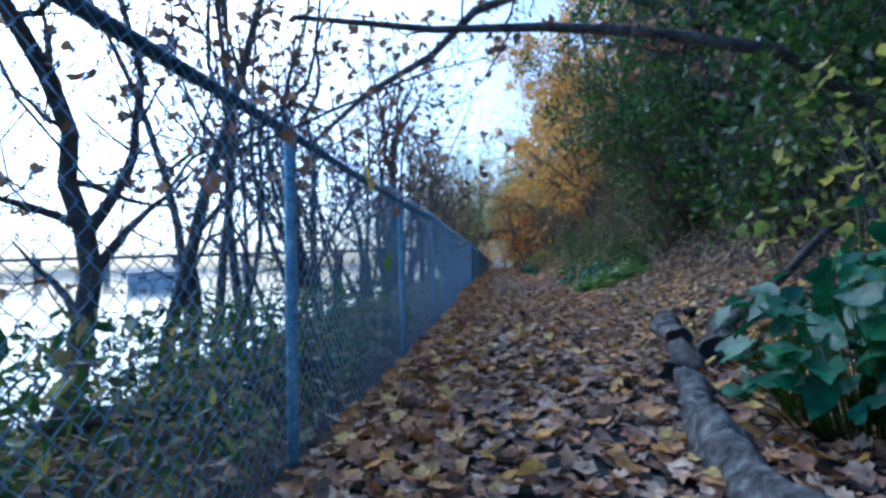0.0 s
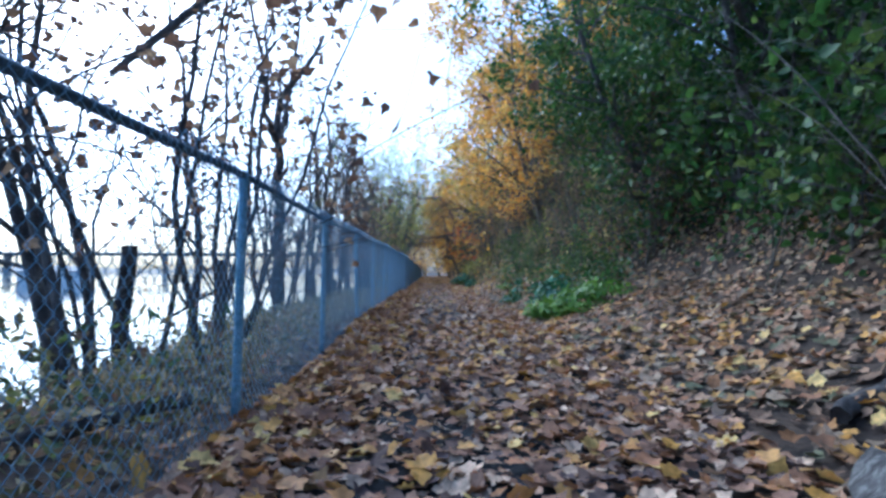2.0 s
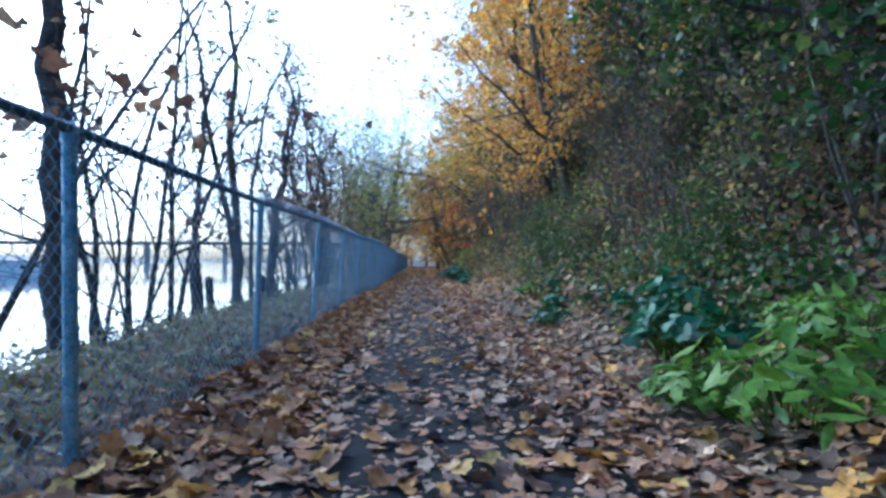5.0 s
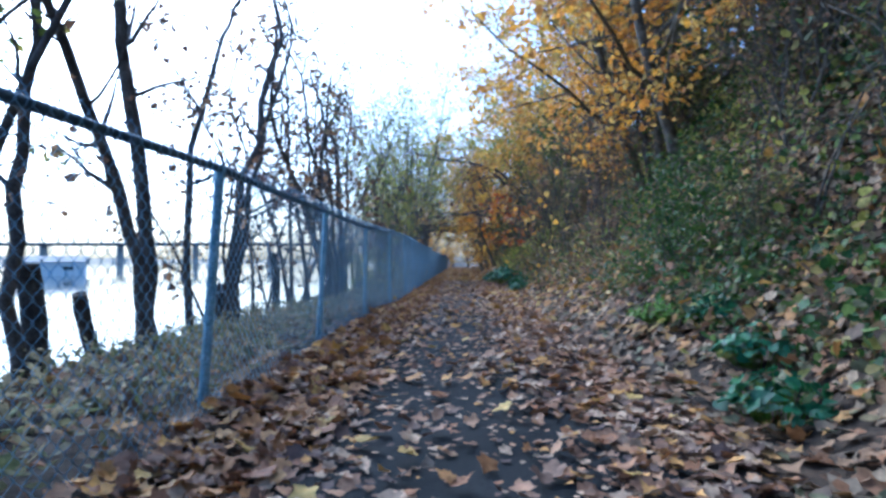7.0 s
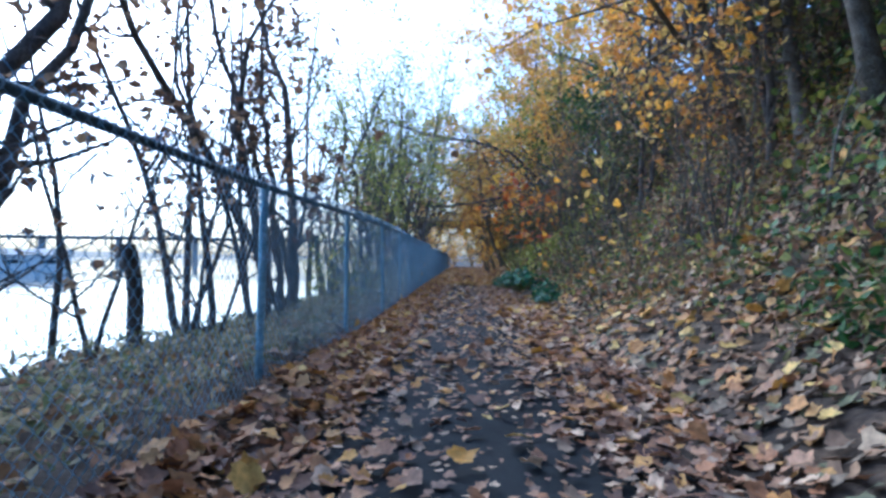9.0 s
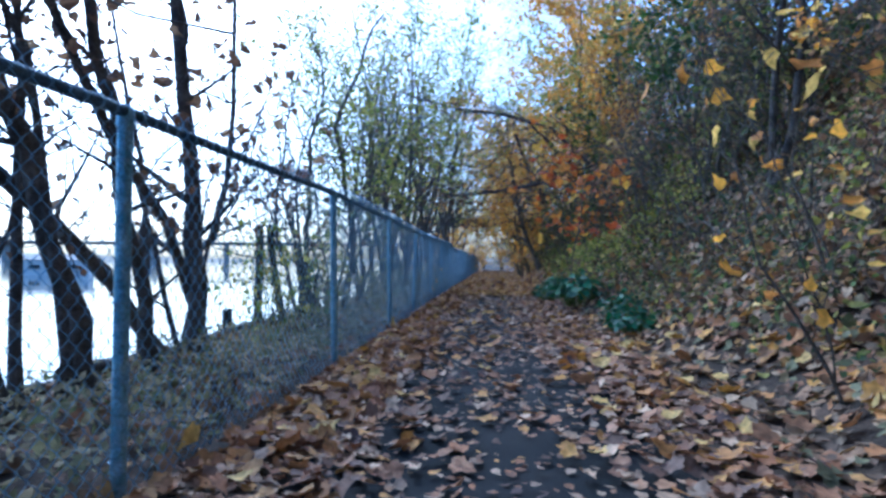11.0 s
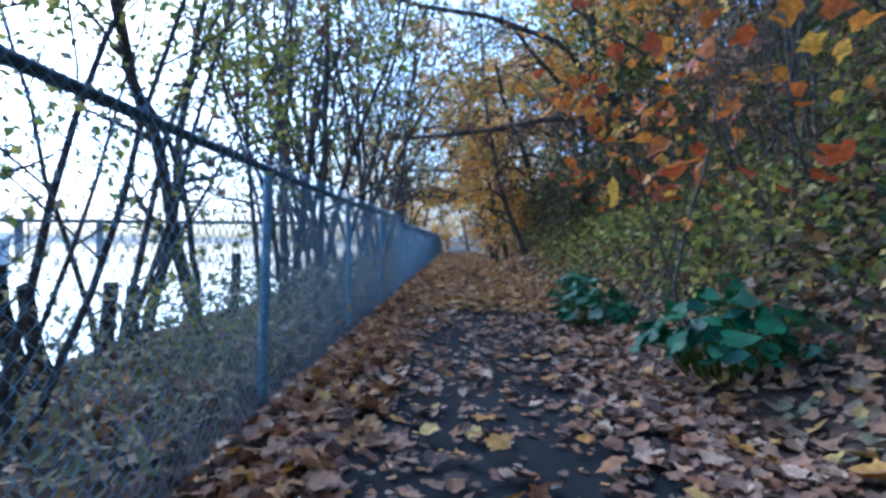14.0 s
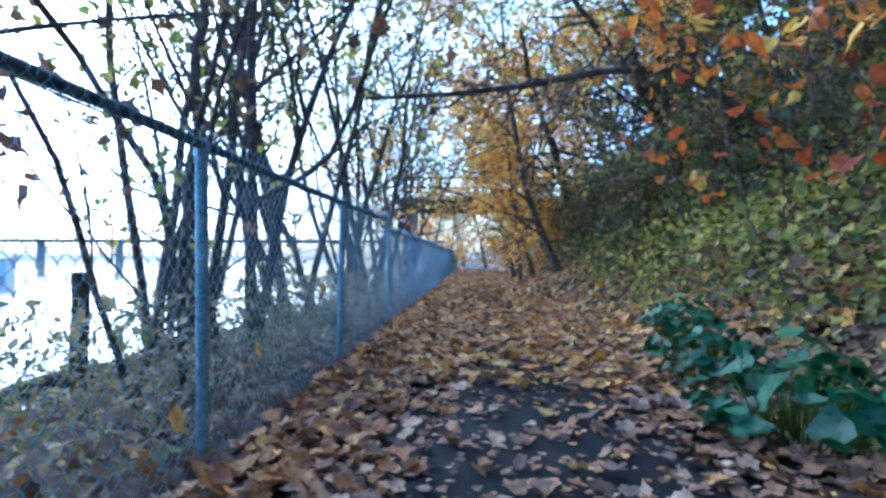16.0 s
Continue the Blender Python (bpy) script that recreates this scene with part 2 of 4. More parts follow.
def leaves(name, spots, normals, size, mat, rng, shape=MAPLE, curl=0.25, parent=None, jitter=0.5):
    """A heap of single leaves, each a folded and curled sheet of its own."""
    n, k = len(spots), len(shape)
    nrm = np.asarray(normals) + rng.normal(0, jitter, (n, 3))
    nrm /= np.linalg.norm(nrm, axis=1)[:, None] + 1e-9
    a = np.cross(nrm, rng.normal(0, 1, (n, 3)))
    a /= np.linalg.norm(a, axis=1)[:, None] + 1e-9
    b = np.cross(nrm, a)
    s = size * rng.uniform(0.55, 1.2, (n, 1, 1))
    u = shape[None, :, 0:1] * rng.uniform(0.55, 1.1, (n, 1, 1))
    v = shape[None, :, 1:2] - 0.4
    bend, fold = rng.uniform(-0.3, 1.0, (n, 1, 1)) * curl, rng.uniform(0, 1.0, (n, 1, 1)) * curl * 1.4
    w = bend * v * v * 2 + fold * np.abs(u) + rng.normal(0, 0.12 * curl, (n, k, 1))
    rim = spots[:, None, :] + s * (u * a[:, None, :] + v * b[:, None, :] + w * nrm[:, None, :])
    mid = spots[:, None, :] + s * (0.0 * a[:, None, :] + (-0.1) * b[:, None, :])
    co = np.concatenate([mid, rim], 1).reshape(-1, 3)
    j = np.arange(k)
    fan = np.stack([np.zeros(k, int), 1 + j, 1 + (j + 1) % k], -1)
    tri = (fan[None] + (np.arange(n) * (k + 1))[:, None, None]).reshape(-1, 3)
    return solid(name, co, tri, mat, parent)


# ---- the lie of the land ----
def land(x, y):
    x, y = np.asarray(x, float), np.asarray(y, float)
    steep = np.clip((y - 13) / 6, 0, 1)
    foot = 3.0 + 0.25 * np.sin(y * 0.45) + 0.15 * np.sin(y * 1.3 + 1)
    u = np.maximum(x - foot, 0)
    near = (0.24 + 0.3 * steep) * np.minimum(u, 3.0)
    hill = 0.95 * np.clip(u - (3.0 - 1.2 * steep), 0, 9) + 0.3 * np.clip(u - 12, 0, 40)
    left = -0.07 * np.clip(-x, 0, 2.2) - 1.25 * np.clip(-2.25 - x, 0, 1.7)
    rough = 0.05 * np.sin(x * 2.1 + y * 0.7) * np.sin(y * 1.7 - x) + 0.03 * np.sin(x * 5.3 + 1) * np.sin(y * 4.7)
    verge = 0.11 * np.clip((0.55 - x) / 0.5, 0, 1) * np.clip((y - 10) / 3, 0, 1) * np.clip((28 - y) / 3, 0, 1)
    return near + hill + left + verge + rough * np.clip((np.abs(x - 1.5) - 1.2), 0, 1)


def slope(x, y):
    e = 0.05
    n = np.stack([-(land(x + e, y) - land(x - e, y)) / (2 * e), -(land(x, y + e) - land(x, y - e)) / (2 * e), np.ones_like(x)], -1)
    return n / np.linalg.norm(n, axis=1)[:, None]


gx = np.concatenate([np.arange(-4.0, 9.0, 0.2), np.arange(9.0, 20, 0.8), np.geomspace(20, 2500, 16)])
gy = np.concatenate([-np.geomspace(2500, 9, 14), np.arange(-8, 64, 0.3), np.geomspace(64, 2500, 24)])
X, Y = np.meshgrid(gx, gy, indexing="ij")
Z = land(X, Y)
i, j = np.meshgrid(np.arange(len(gx) - 1), np.arange(len(gy) - 1), indexing="ij")
c = i * len(gy) + j
ground = solid("ground", np.stack([X, Y, Z], -1).reshape(-1, 3), np.stack([c, c + len(gy), c + len(gy) + 1, c + 1], -1).reshape(-1, 4), M_SOIL, smooth=True)
tagged(ground, "dark soil bank rising beside a riverside path", "ground", kind="structure")

# the asphalt walk, its edges ragged
py_ = np.arange(-12, 90, 0.25)
rngp = np.random.default_rng(3)
le = 0.55 + 0.08 * np.sin(py_ * 0.8) + rngp.normal(0, 0.02, len(py_))
re = 2.45 + 0.1 * np.sin(py_ * 0.6 + 2) + rngp.normal(0, 0.02, len(py_))
n = len(py_)
cols = [np.stack([le - 0.03, py_, np.full(n, -0.02)], -1), np.stack([le, py_, np.full(n, 0.012)], -1), np.stack([(le + re) / 2, py_, np.full(n, 0.022)], -1),
        np.stack([re, py_, np.full(n, 0.012)], -1), np.stack([re + 0.03, py_, np.full(n, -0.02)], -1)]
k = np.arange(n - 1)
path = solid("road", np.concatenate(cols), np.concatenate([np.stack([q * n + k, (q + 1) * n + k, (q + 1) * n + k + 1, q * n + k + 1], -1) for q in range(4)]), M_ASPHALT, smooth=True)
tagged(path, "worn dark asphalt footpath half buried in leaves", "path", kind="structure")

wv = [(-2600, -2600, -1.75), (-2.4, -2600, -1.75), (-2.4, 2600, -1.75), (-2600, 2600, -1.75)]
tagged(solid("water", wv, np.array([[0, 1, 2, 3]]), M_WATER), "calm pale river reflecting the white sky", "river", kind="structure")


# ---- far shore ----
def far_shore():
    rng = np.random.default_rng(11)
    ang = np.linspace(radians(20), radians(215), 240)
    r = 620 + 40 * np.sin(ang * 5)
    h = 1.6 + 1.2 * np.sin(ang * 9) + rng.uniform(0, 2.2, len(ang))
    lo = np.stack([r * np.cos(ang), r * np.sin(ang) + 20, np.full(len(ang), -2.0)], -1)
    hi = lo + np.stack([60 * np.cos(ang), 60 * np.sin(ang), h + 2], -1)
    m = len(ang)
    k = np.arange(m - 1)
    tagged(solid("backdrop", np.concatenate([lo, hi]), np.stack([k, k + 1, m + k + 1, m + k], -1), M_HAZY_WOODS), "low wooded far shore of the river", "far shore", kind="structure")


far_shore()


def house(x, y, w, d, h, turn):
    root = tagged(new("house"), "white waterside house with dark windows on the river", "house")
    part("wall", box((-w / 2, -d / 2, 0), (w / 2, d / 2, h)), M_BUILDING, root)
    bm = bmesh.new()
    v = [bm.verts.new(p) for p in ((-w / 2 - 0.5, -d / 2 - 0.5, h), (w / 2 + 0.5, -d / 2 - 0.5, h), (w / 2 + 0.5, d / 2 + 0.5, h), (-w / 2 - 0.5, d / 2 + 0.5, h), (-w / 2 - 0.5, 0, h + d * 0.16), (w / 2 + 0.5, 0, h + d * 0.16))]
    for f in ((0, 1, 5, 4), (2, 3, 4, 5), (0, 4, 3), (1, 2, 5), (3, 2, 1, 0)):
        bm.faces.new([v[q] for q in f])
    part("roof", bm, M_ROOF, root)
    for q in range(int(w // 5)):
        part("window", box((-w / 2 + 2 + q * 5, -d / 2 - 0.15, h * 0.45), (-w / 2 + 3.4 + q * 5, -d / 2 + 0.1, h * 0.68)), M_WINDOW, root)
    root.matrix_world = pose(x, y, -1.9, 0, 0, turn)


house(-70, 112, 10, 6, 2.6, 30)


def long_bridge():
    root = tagged(new("bridge"), "long low girder bridge far across the river", "bridge")
    part("deck", box((-520, 0, 12.2), (40, 12, 13.6)), M_DARKSTEEL, root)
    part("parapet", box((-520, -0.4, 13.6), (40, 0, 14.6)), M_CONCRETE, root)
    for q in range(10):
        part("pier", box((-500 + q * 58, 2, -2.5), (-498 + q * 58, 10, 12.2), 0.3), M_CONCRETE, root)
    root.matrix_world = pose(-60, 470, 0, 0, 0, 6)


long_bridge()


# ---- the overpass where the path ends ----
def overpass():
    root = tagged(new("overpass"), "dark steel footbridge crossing over the path on columns", "bridge")
    part("girder", box((-2.6, -0.2, 3.5), (9, 0.2, 4.0), 0.03), M_DARKSTEEL, root)
    part("girder", box((-2.6, 2.0, 3.5), (9, 2.4, 4.0), 0.03), M_DARKSTEEL, root)
    part("deck", box((-2.6, -0.4, 4.0), (9, 2.6, 4.15), 0.02), M_CONCRETE, root)
    part("top_rail", box((-2.6, -0.3, 5.1), (9, -0.2, 5.22), 0.02), M_DARKSTEEL, root)
    part("mid_rail", box((-2.6, -0.28, 4.6), (9, -0.22, 4.68), 0.02), M_DARKSTEEL, root)
    for q in range(6):
        part("baluster", box((-2.5 + q * 1.95, -0.3, 4.15), (-2.4 + q * 1.95, -0.2, 5.1), 0.01), M_DARKSTEEL, root)
    for q in (-2.1, 5.5):
        part("column", box((q - 0.25, 0.8, -2.2), (q + 0.25, 1.4, 3.5), 0.05), M_CONCRETE, root)
    root.matrix_world = pose(0, 66, 0)


overpass()


# ---- chain-link fence ----
def fence():
    root = tagged(new("chain_link_fence"), "galvanized chain-link fence with steel posts and top rail", "fence")
    first, last = -2, 29
    # sideways and upward wander of the rail from post to post, and posts that lean
    drift = {0: -0.03, 1: 0.02, 2: 0.03, 3: 0.015, 5: 0.0, 6: 0.045, 7: 0.015, 8: -0.02, 9: 0.0, 10: 0.025, 11: 0.005, 13: -0.03, 14: -0.02}
    rise = {0: 0.03, 2: 0.03, 4: 0.03, 5: 0.01, 6: 0.03, 7: 0.01, 9: 0.03, 10: 0.05, 11: 0.04, 12: -0.015, 13: -0.02, 14: -0.02}
    leaning = {2: 1.4, 3: 1.0, 5: 1.2, 6: 3.8, 7: 3.4, 8: 1.0, 10: -1.0, 12: 1.6, 14: 0.8}
    shift = 0.82 * FENCE_STEP
    rail_z, r = FENCE_H - 0.03, 0.024
    # woven wire of one bay, shared by all bays
    pitch, rows_n, wire = 0.0775, 19, 0.0024
    count = int(round(FENCE_STEP / pitch))
    dy, dz = FENCE_STEP / count, (FENCE_H + 0.03) / rows_n
    lines = []
    for w in range(count):
        pts = [(0.006 * (1 if (s % 2) else -1), (w + 0.5 * (s % 2)) * dy, 0.01 + s * dz / 2) for s in range(rows_n * 2 + 1)]
        lines.append((pts, [wire] * len(pts)))
        pts = [(-0.006 * (1 if (s % 2) else -1), (w + 1 - 0.5 * (s % 2)) * dy, 0.01 + s * dz / 2) for s in range(rows_n * 2 + 1)]
        lines.append((pts, [wire] * len(pts)))
    co, polys = tubes(lines)
    rng = np.random.default_rng(5)
    mesh = None
    post = rail = None
    for q in range(first, last):
        y = shift + q * FENCE_STEP
        if mesh is None:
            mesh = solid("wire_mesh", co, polys, M_WIRE, root)
            pc, pp = tubes([([(-0.04, 0, -0.4), (-0.04, 0, 0.5), (-0.04, 0, 1.0), (-0.04, 0, rail_z - 0.03)], [0.029] * 4)], 14)
            post = solid("post", pc, pp, M_STEEL, root, True)
            cc, cp = tubes([([(-0.04, 0, rail_z - 0.06), (-0.04, 0, rail_z - 0.03), (-0.04, 0, rail_z + 0.01), (-0.04, 0, rail_z + 0.03)], [0.034, 0.034, 0.033, 0.012])], 12)
            cap = solid("post_cap", cc, cp, M_STEEL, post, True)
            rc, rp = tubes([([(-0.035, 0, rail_z), (-0.036, FENCE_STEP * 0.33, rail_z - 0.006), (-0.034, FENCE_STEP * 0.66, rail_z - 0.006), (-0.035, FENCE_STEP, rail_z)], [r] * 4)], 12)
            rail = solid("top_rail", rc, rp, M_RAIL, root, True)
            tl = []
            for z in (0.15, 0.45, 0.75, 1.05, 1.3):
                tl.append(([(-0.04 + 0.034 * cos(a), 0.034 * sin(a), z) for a in np.linspace(0, 2 * pi, 11)], [0.0025] * 11))
            for yy in np.arange(0.4, FENCE_STEP, 0.45):
                tl.append(([(-0.035 + 0.029 * cos(a), yy, rail_z + 0.029 * sin(a)) for a in np.linspace(0, 2 * pi, 11)], [0.0025] * 11))
            tc, tp = tubes(tl)
            tie = tagged(solid("wire_tie", tc, tp, M_WIRE, root), kind="stuff")
            kids = (mesh, post, rail, tie)
            made = kids
        else:
            made = []
            for o in kids:
                ob = new(o.name.split(".")[0], o.data)
                ob.parent = root
                if o is tie:
                    tagged(ob, kind="stuff")
                made.append(ob)
            ob = new("post_cap", cap.data)
            ob.parent = made[1]
        drop = -0.14 if q >= 15 else 0.0
        dx, dz = drift.get(q, 0.0), rise.get(q, 0.0)
        turn = math.atan2(drift.get(q + 1, 0.0) - dx, FENCE_STEP)
        tilt = math.atan2(rise.get(q + 1, 0.0) - dz, FENCE_STEP)
        for o in made:
            o.location = (dx, y, dz + drop)
            o.rotation_euler = (tilt, 0, -turn)
        lean = radians(leaning.get(q, rng.normal(0, 0.5)))
        made[1].rotation_euler = (radians(rng.normal(0, 0.4)), lean, 0)
        made[1].location.x = dx - sin(lean) * rail_z


fence()


# ---- trees ----
def wander(rng, start, way, length, steps, bend, lift):
    pts = [np.asarray(start, float)]
    d = np.asarray(way, float) / np.linalg.norm(way)
    for _ in range(steps):
        d = d + rng.normal(0, bend, 3) + np.array([0, 0, lift])
        d /= np.linalg.norm(d)
        pts.append(pts[-1] + d * length / steps)
    return np.array(pts)


def grow(rng, height, r0, lean, stems=1, bare=0.25, depth=3, spread=0.8, boughs=9, side=(0, 0, 0), lift=0.03, bend=0.1):
    lines, tips = [], []

    def bough(start, way, length, r, level):
        steps = 9 if level == 0 else (5 if level == 1 else 3)
        pts = wander(rng, start, way, length, steps, bend * (1 + 0.5 * level), lift * (1 if level == 0 else 2))
        rad = np.linspace(r, max(0.0035, r * 0.25), len(pts))
        if level == 0:
            rad[0] *= 1.35
        lines.append((pts, rad))
        if level >= depth - 1:
            tips.extend(pts[1:])
        if level >= depth:
            return
        num = boughs if level == 0 else (5 if level == 1 else 4)
        for q in range(num):
            f = (bare if level == 0 else 0.2) + (1 - (bare if level == 0 else 0.2)) * (q + rng.uniform(0, 1)) / num
            p = f * (len(pts) - 1)
            a = int(min(p, len(pts) - 2))
            base = pts[a] + (pts[a + 1] - pts[a]) * (p - a)
            axis = pts[a + 1] - pts[a]
            axis /= np.linalg.norm(axis)
            out = rng.normal(0, 1, 3) + np.asarray(side) * 1.2
            out -= axis * np.dot(out, axis)
            out /= np.linalg.norm(out) + 1e-9
            rr = np.interp(p, np.arange(len(pts)), rad)
            bough(base, axis * (1 - spread * 0.5) + out * spread, length * rng.uniform(0.35, 0.6) * (1 - 0.35 * f), rr * rng.uniform(0.4, 0.62), level + 1)

    for s in range(stems):
        a = rng.uniform(0, 2 * pi)
        off = np.array([cos(a), sin(a), 0]) * (0.0 if stems == 1 else rng.uniform(0.1, 0.25))
        d = np.array([lean[0], lean[1], 1.0]) + off * rng.uniform(0.3, 1.0)
        bough(off + np.array([0, 0, -0.3]), d, height * rng.uniform(0.8, 1.1), r0 * rng.uniform(0.7, 1.1), 0)
    return lines, np.array(tips)


def tree(seed, height, r0, label, lean=(0, 0), leaf=None, leaf_n=0, leaf_size=0.1, bark=None, shape=LOBED, name="tree", category="tree", group="", **more):
    rng = np.random.default_rng(seed)
    lines, tips = grow(rng, height, r0, lean, **more)
    root = tagged(new(name), label, category, group)
    co, polys = tubes(lines, 6)
    trunk = solid("trunk", co, polys, bark or M_BARK, root, True)
    if name == "cane":
        tagged(trunk, kind="stuff")
    if leaf_n:
        spots = tips[rng.integers(0, len(tips), leaf_n)] + rng.normal(0, 0.09 + leaf_size * 0.5, (leaf_n, 3))
        leaves("crown", spots, np.tile([0, 0, 0.8], (leaf_n, 1)), leaf_size, leaf, rng, shape, 0.4, root, 0.8)
    return root


def plant(ob, x, y, turn=0.0, size=1.0, first=False):
    z = float(land(x, y))
    m = pose(x, y, z, 0, 0, turn) @ Matrix.Diagonal((size, size, size, 1))
    if first:
        ob.matrix_world = m
        return ob
    made = copy_thing(ob, pose(x, y, z, 0, 0, turn))
    made.scale = (size, size, size)
    return made


def row(protos, spots):
    """Plants (kind, x, y, turn, size) each; the first of a kind is the model itself, the others are copies."""
    for p, x, y, turn, size in spots:
        ob = protos[p]
        plant(ob, x, y, turn, size, ob.name not in planted)
        planted.add(ob.name)

def ramify(rng, pts, rad, lines, tips, level, depth, num, low, spread, bend, reach):
    """Boughs and twigs along one stem."""
    for q in range(num):
        f = low + (1 - low) * (q + rng.uniform(0, 1)) / num
        p = f * (len(pts) - 1)
        a = int(min(p, len(pts) - 2))
        axis = pts[a + 1] - pts[a]
        axis = axis / (np.linalg.norm(axis) + 1e-9)
        out = rng.normal(0, 1, 3)
        out -= axis * np.dot(out, axis)
        out /= np.linalg.norm(out) + 1e-9
        r = max(0.004, np.interp(p, np.arange(len(pts)), rad) * rng.uniform(0.35, 0.6))
        twig = wander(rng, pts[a], axis * (1 - spread * 0.5) + out * spread, reach * rng.uniform(0.5, 1.0) * (1.1 - 0.5 * f), 6 if level == 1 else 4, bend, 0.05)
        lines.append((twig, np.linspace(r, 0.003, len(twig))))
        if level >= depth:
            tips.extend(twig[1:])
        else:
            ramify(rng, twig, np.linspace(r, 0.003, len(twig)), lines, tips, level + 1, depth, 5 if level == 1 else 4, 0.2, spread, bend * 1.3, reach * 0.45)


def trunk_tree(seed, label, stems, leaf_n=120, leaf=None, boughs=12, more=2.5, low=0.3, reach=1.5, leaf_size=0.11, bark=None):
    """A tree whose stems (start, middle, top, radius) bend through three places and then grow on upward."""
    rng = np.random.default_rng(seed)
    base = np.array(stems[0][0], float)
    root = tagged(new("tree"), label, "tree", BANK)
    root.matrix_world = Matrix.Translation([float(c) for c in base])
    lines, tips = [], []
    for a, b, c, r in stems:
        a, b, c = (np.array(v, float) - base for v in (a, b, c))
        t = np.linspace(0, 1, 9)[:, None]
        mid = 2 * b - (a + c) / 2
        pts = (1 - t) ** 2 * a + 2 * t * (1 - t) * mid + t * t * c
        pts[1:] += rng.normal(0, 0.035, (8, 3))
        if more:
            pts = np.concatenate([pts, wander(rng, pts[-1], pts[-1] - pts[-3], more, 6, 0.16, 0.06)[1:]])
        if a[2] < 0.2:
            pts = np.concatenate([[pts[0] - np.array([0, 0, 0.9])], pts])
        rad = np.linspace(r, max(0.006, r * 0.22), len(pts)) * (1 + rng.normal(0, 0.05, len(pts)))
        rad[0] *= 1.25
        lines.append((pts, rad))
        ramify(rng, pts, rad, lines, tips, 1, 3, boughs, low, 0.85, 0.16, reach)
    co, polys = tubes(lines, 8)
    solid("trunk", co, polys, bark or M_BARK, root, True)
    if leaf_n:
        tips = np.array(tips)
        spots = tips[rng.integers(0, len(tips), leaf_n)] + rng.normal(0, 0.08, (leaf_n, 3))
        leaves("crown", spots, np.tile([0, 0, 0.6], (leaf_n, 1)), leaf_size, leaf or M_DRY, rng, LOBED, 0.4, root, 0.9)
    return root


planted = set()

# slender bank trees between fence and water
BANK = "trees on the river bank"
bank = [
    tree(21, 8.0, 0.13, "dark bare riverbank tree with crooked limbs", (0.1, 0.05), M_DRY, 320, 0.11, bare=0.15, group=BANK, spread=1.0, bend=0.2, boughs=11),
    tree(22, 9.0, 0.09, "slim bare riverbank tree with few dry leaves", (-0.08, 0.1), M_DRY, 220, 0.11, bare=0.22, group=BANK, boughs=9, bend=0.12),
    tree(23, 8.5, 0.075, "clump of bare stems behind the fence", (0.0, 0.0), M_DRY, 380, 0.1, stems=3, bare=0.2, group=BANK, boughs=7, bend=0.14),
    tree(24, 7.0, 0.11, "crooked bare tree leaning over the water", (-0.35, 0.1), M_DRY, 160, 0.1, bare=0.25, group=BANK, bend=0.16),
    tree(25, 9.0, 0.06, "multi-stemmed tree with yellow-green leaves behind the fence", (0.05, 0.0), M_OLIVE, 2300, 0.12, stems=4, bare=0.25, group=BANK, boughs=7),
    tree(26, 3.2, 0.03, "thin sapling with brown leaves behind the fence", (0.1, 0.1), M_DRY, 220, 0.1, stems=3, bare=0.2, group=BANK, boughs=5, depth=2),
]
# slim trees and saplings, thin at first and close together farther on
row(bank, [
    (0, -2.0, -1.5, 80, 0.9), (2, -2.6, 1.0, 120, 0.9), (5, -1.2, 4.2, 0, 1.1), (1, -2.3, 4.8, 40, 0.9), (2, -2.4, 6.1, 0, 0.9), (5, -1.6, 8.9, 90, 1.2),
    (1, -2.3, 9.6, 200, 0.9), (5, -1.3, 9.9, 200, 1.5), (5, -1.5, 11.3, 310, 1.7), (5, -1.7, 6.9, 140, 1.5), (2, -2.5, 10.4, 70, 0.8), (5, -1.8, 14.6, 20, 1.5), (2, -2.3, 19.4, 200, 0.7), (5, -1.5, 11.9, 10, 1.0), (1, -2.2, 12.3, 120, 0.8), (5, -2.0, 17.6, 30, 1.0), (2, -2.4, 18.2, 150, 0.7), (5, -1.8, 23.4, 200, 1.0),
    (5, -2.0, 25.4, 60, 1.2), (5, -1.7, 26.9, 320, 1.3), (2, -2.0, 27.6, 20, 0.8), (2, -1.6, 28.8, 40, 0.7), (5, -2.0, 30.9, 60, 1.5), (5, -1.3, 33.6, 130, 0.9),
])
row(bank, [
    (4, -1.2, 35.0, 40, 0.5), (2, -2.2, 35.9, 100, 0.6), (4, -2.1, 37.4, 0, 0.6), (1, -2.0, 37.8, 80, 0.8), (5, -1.1, 40.0, 240, 1.3), (4, -2.0, 41.9, 80, 1.0),
    (2, -1.5, 42.3, 200, 1.0), (4, -1.6, 45.0, 160, 1.1), (2, -2.2, 45.6, 60, 1.1), (4, -1.2, 48.0, 220, 1.15), (1, -1.8, 48.8, 10, 1.0), (2, -1.6, 50.5, 10, 1.1),
    (4, -2.2, 51.6, 30, 1.0), (4, -1.4, 54.0, 300, 1.1), (2, -2.0, 55.4, 250, 1.0), (2, -1.2, 58.0, 90, 1.1), (4, -1.9, 60.0, 130, 1.1), (4, -1.5, 63.0, 40, 1.2),
])
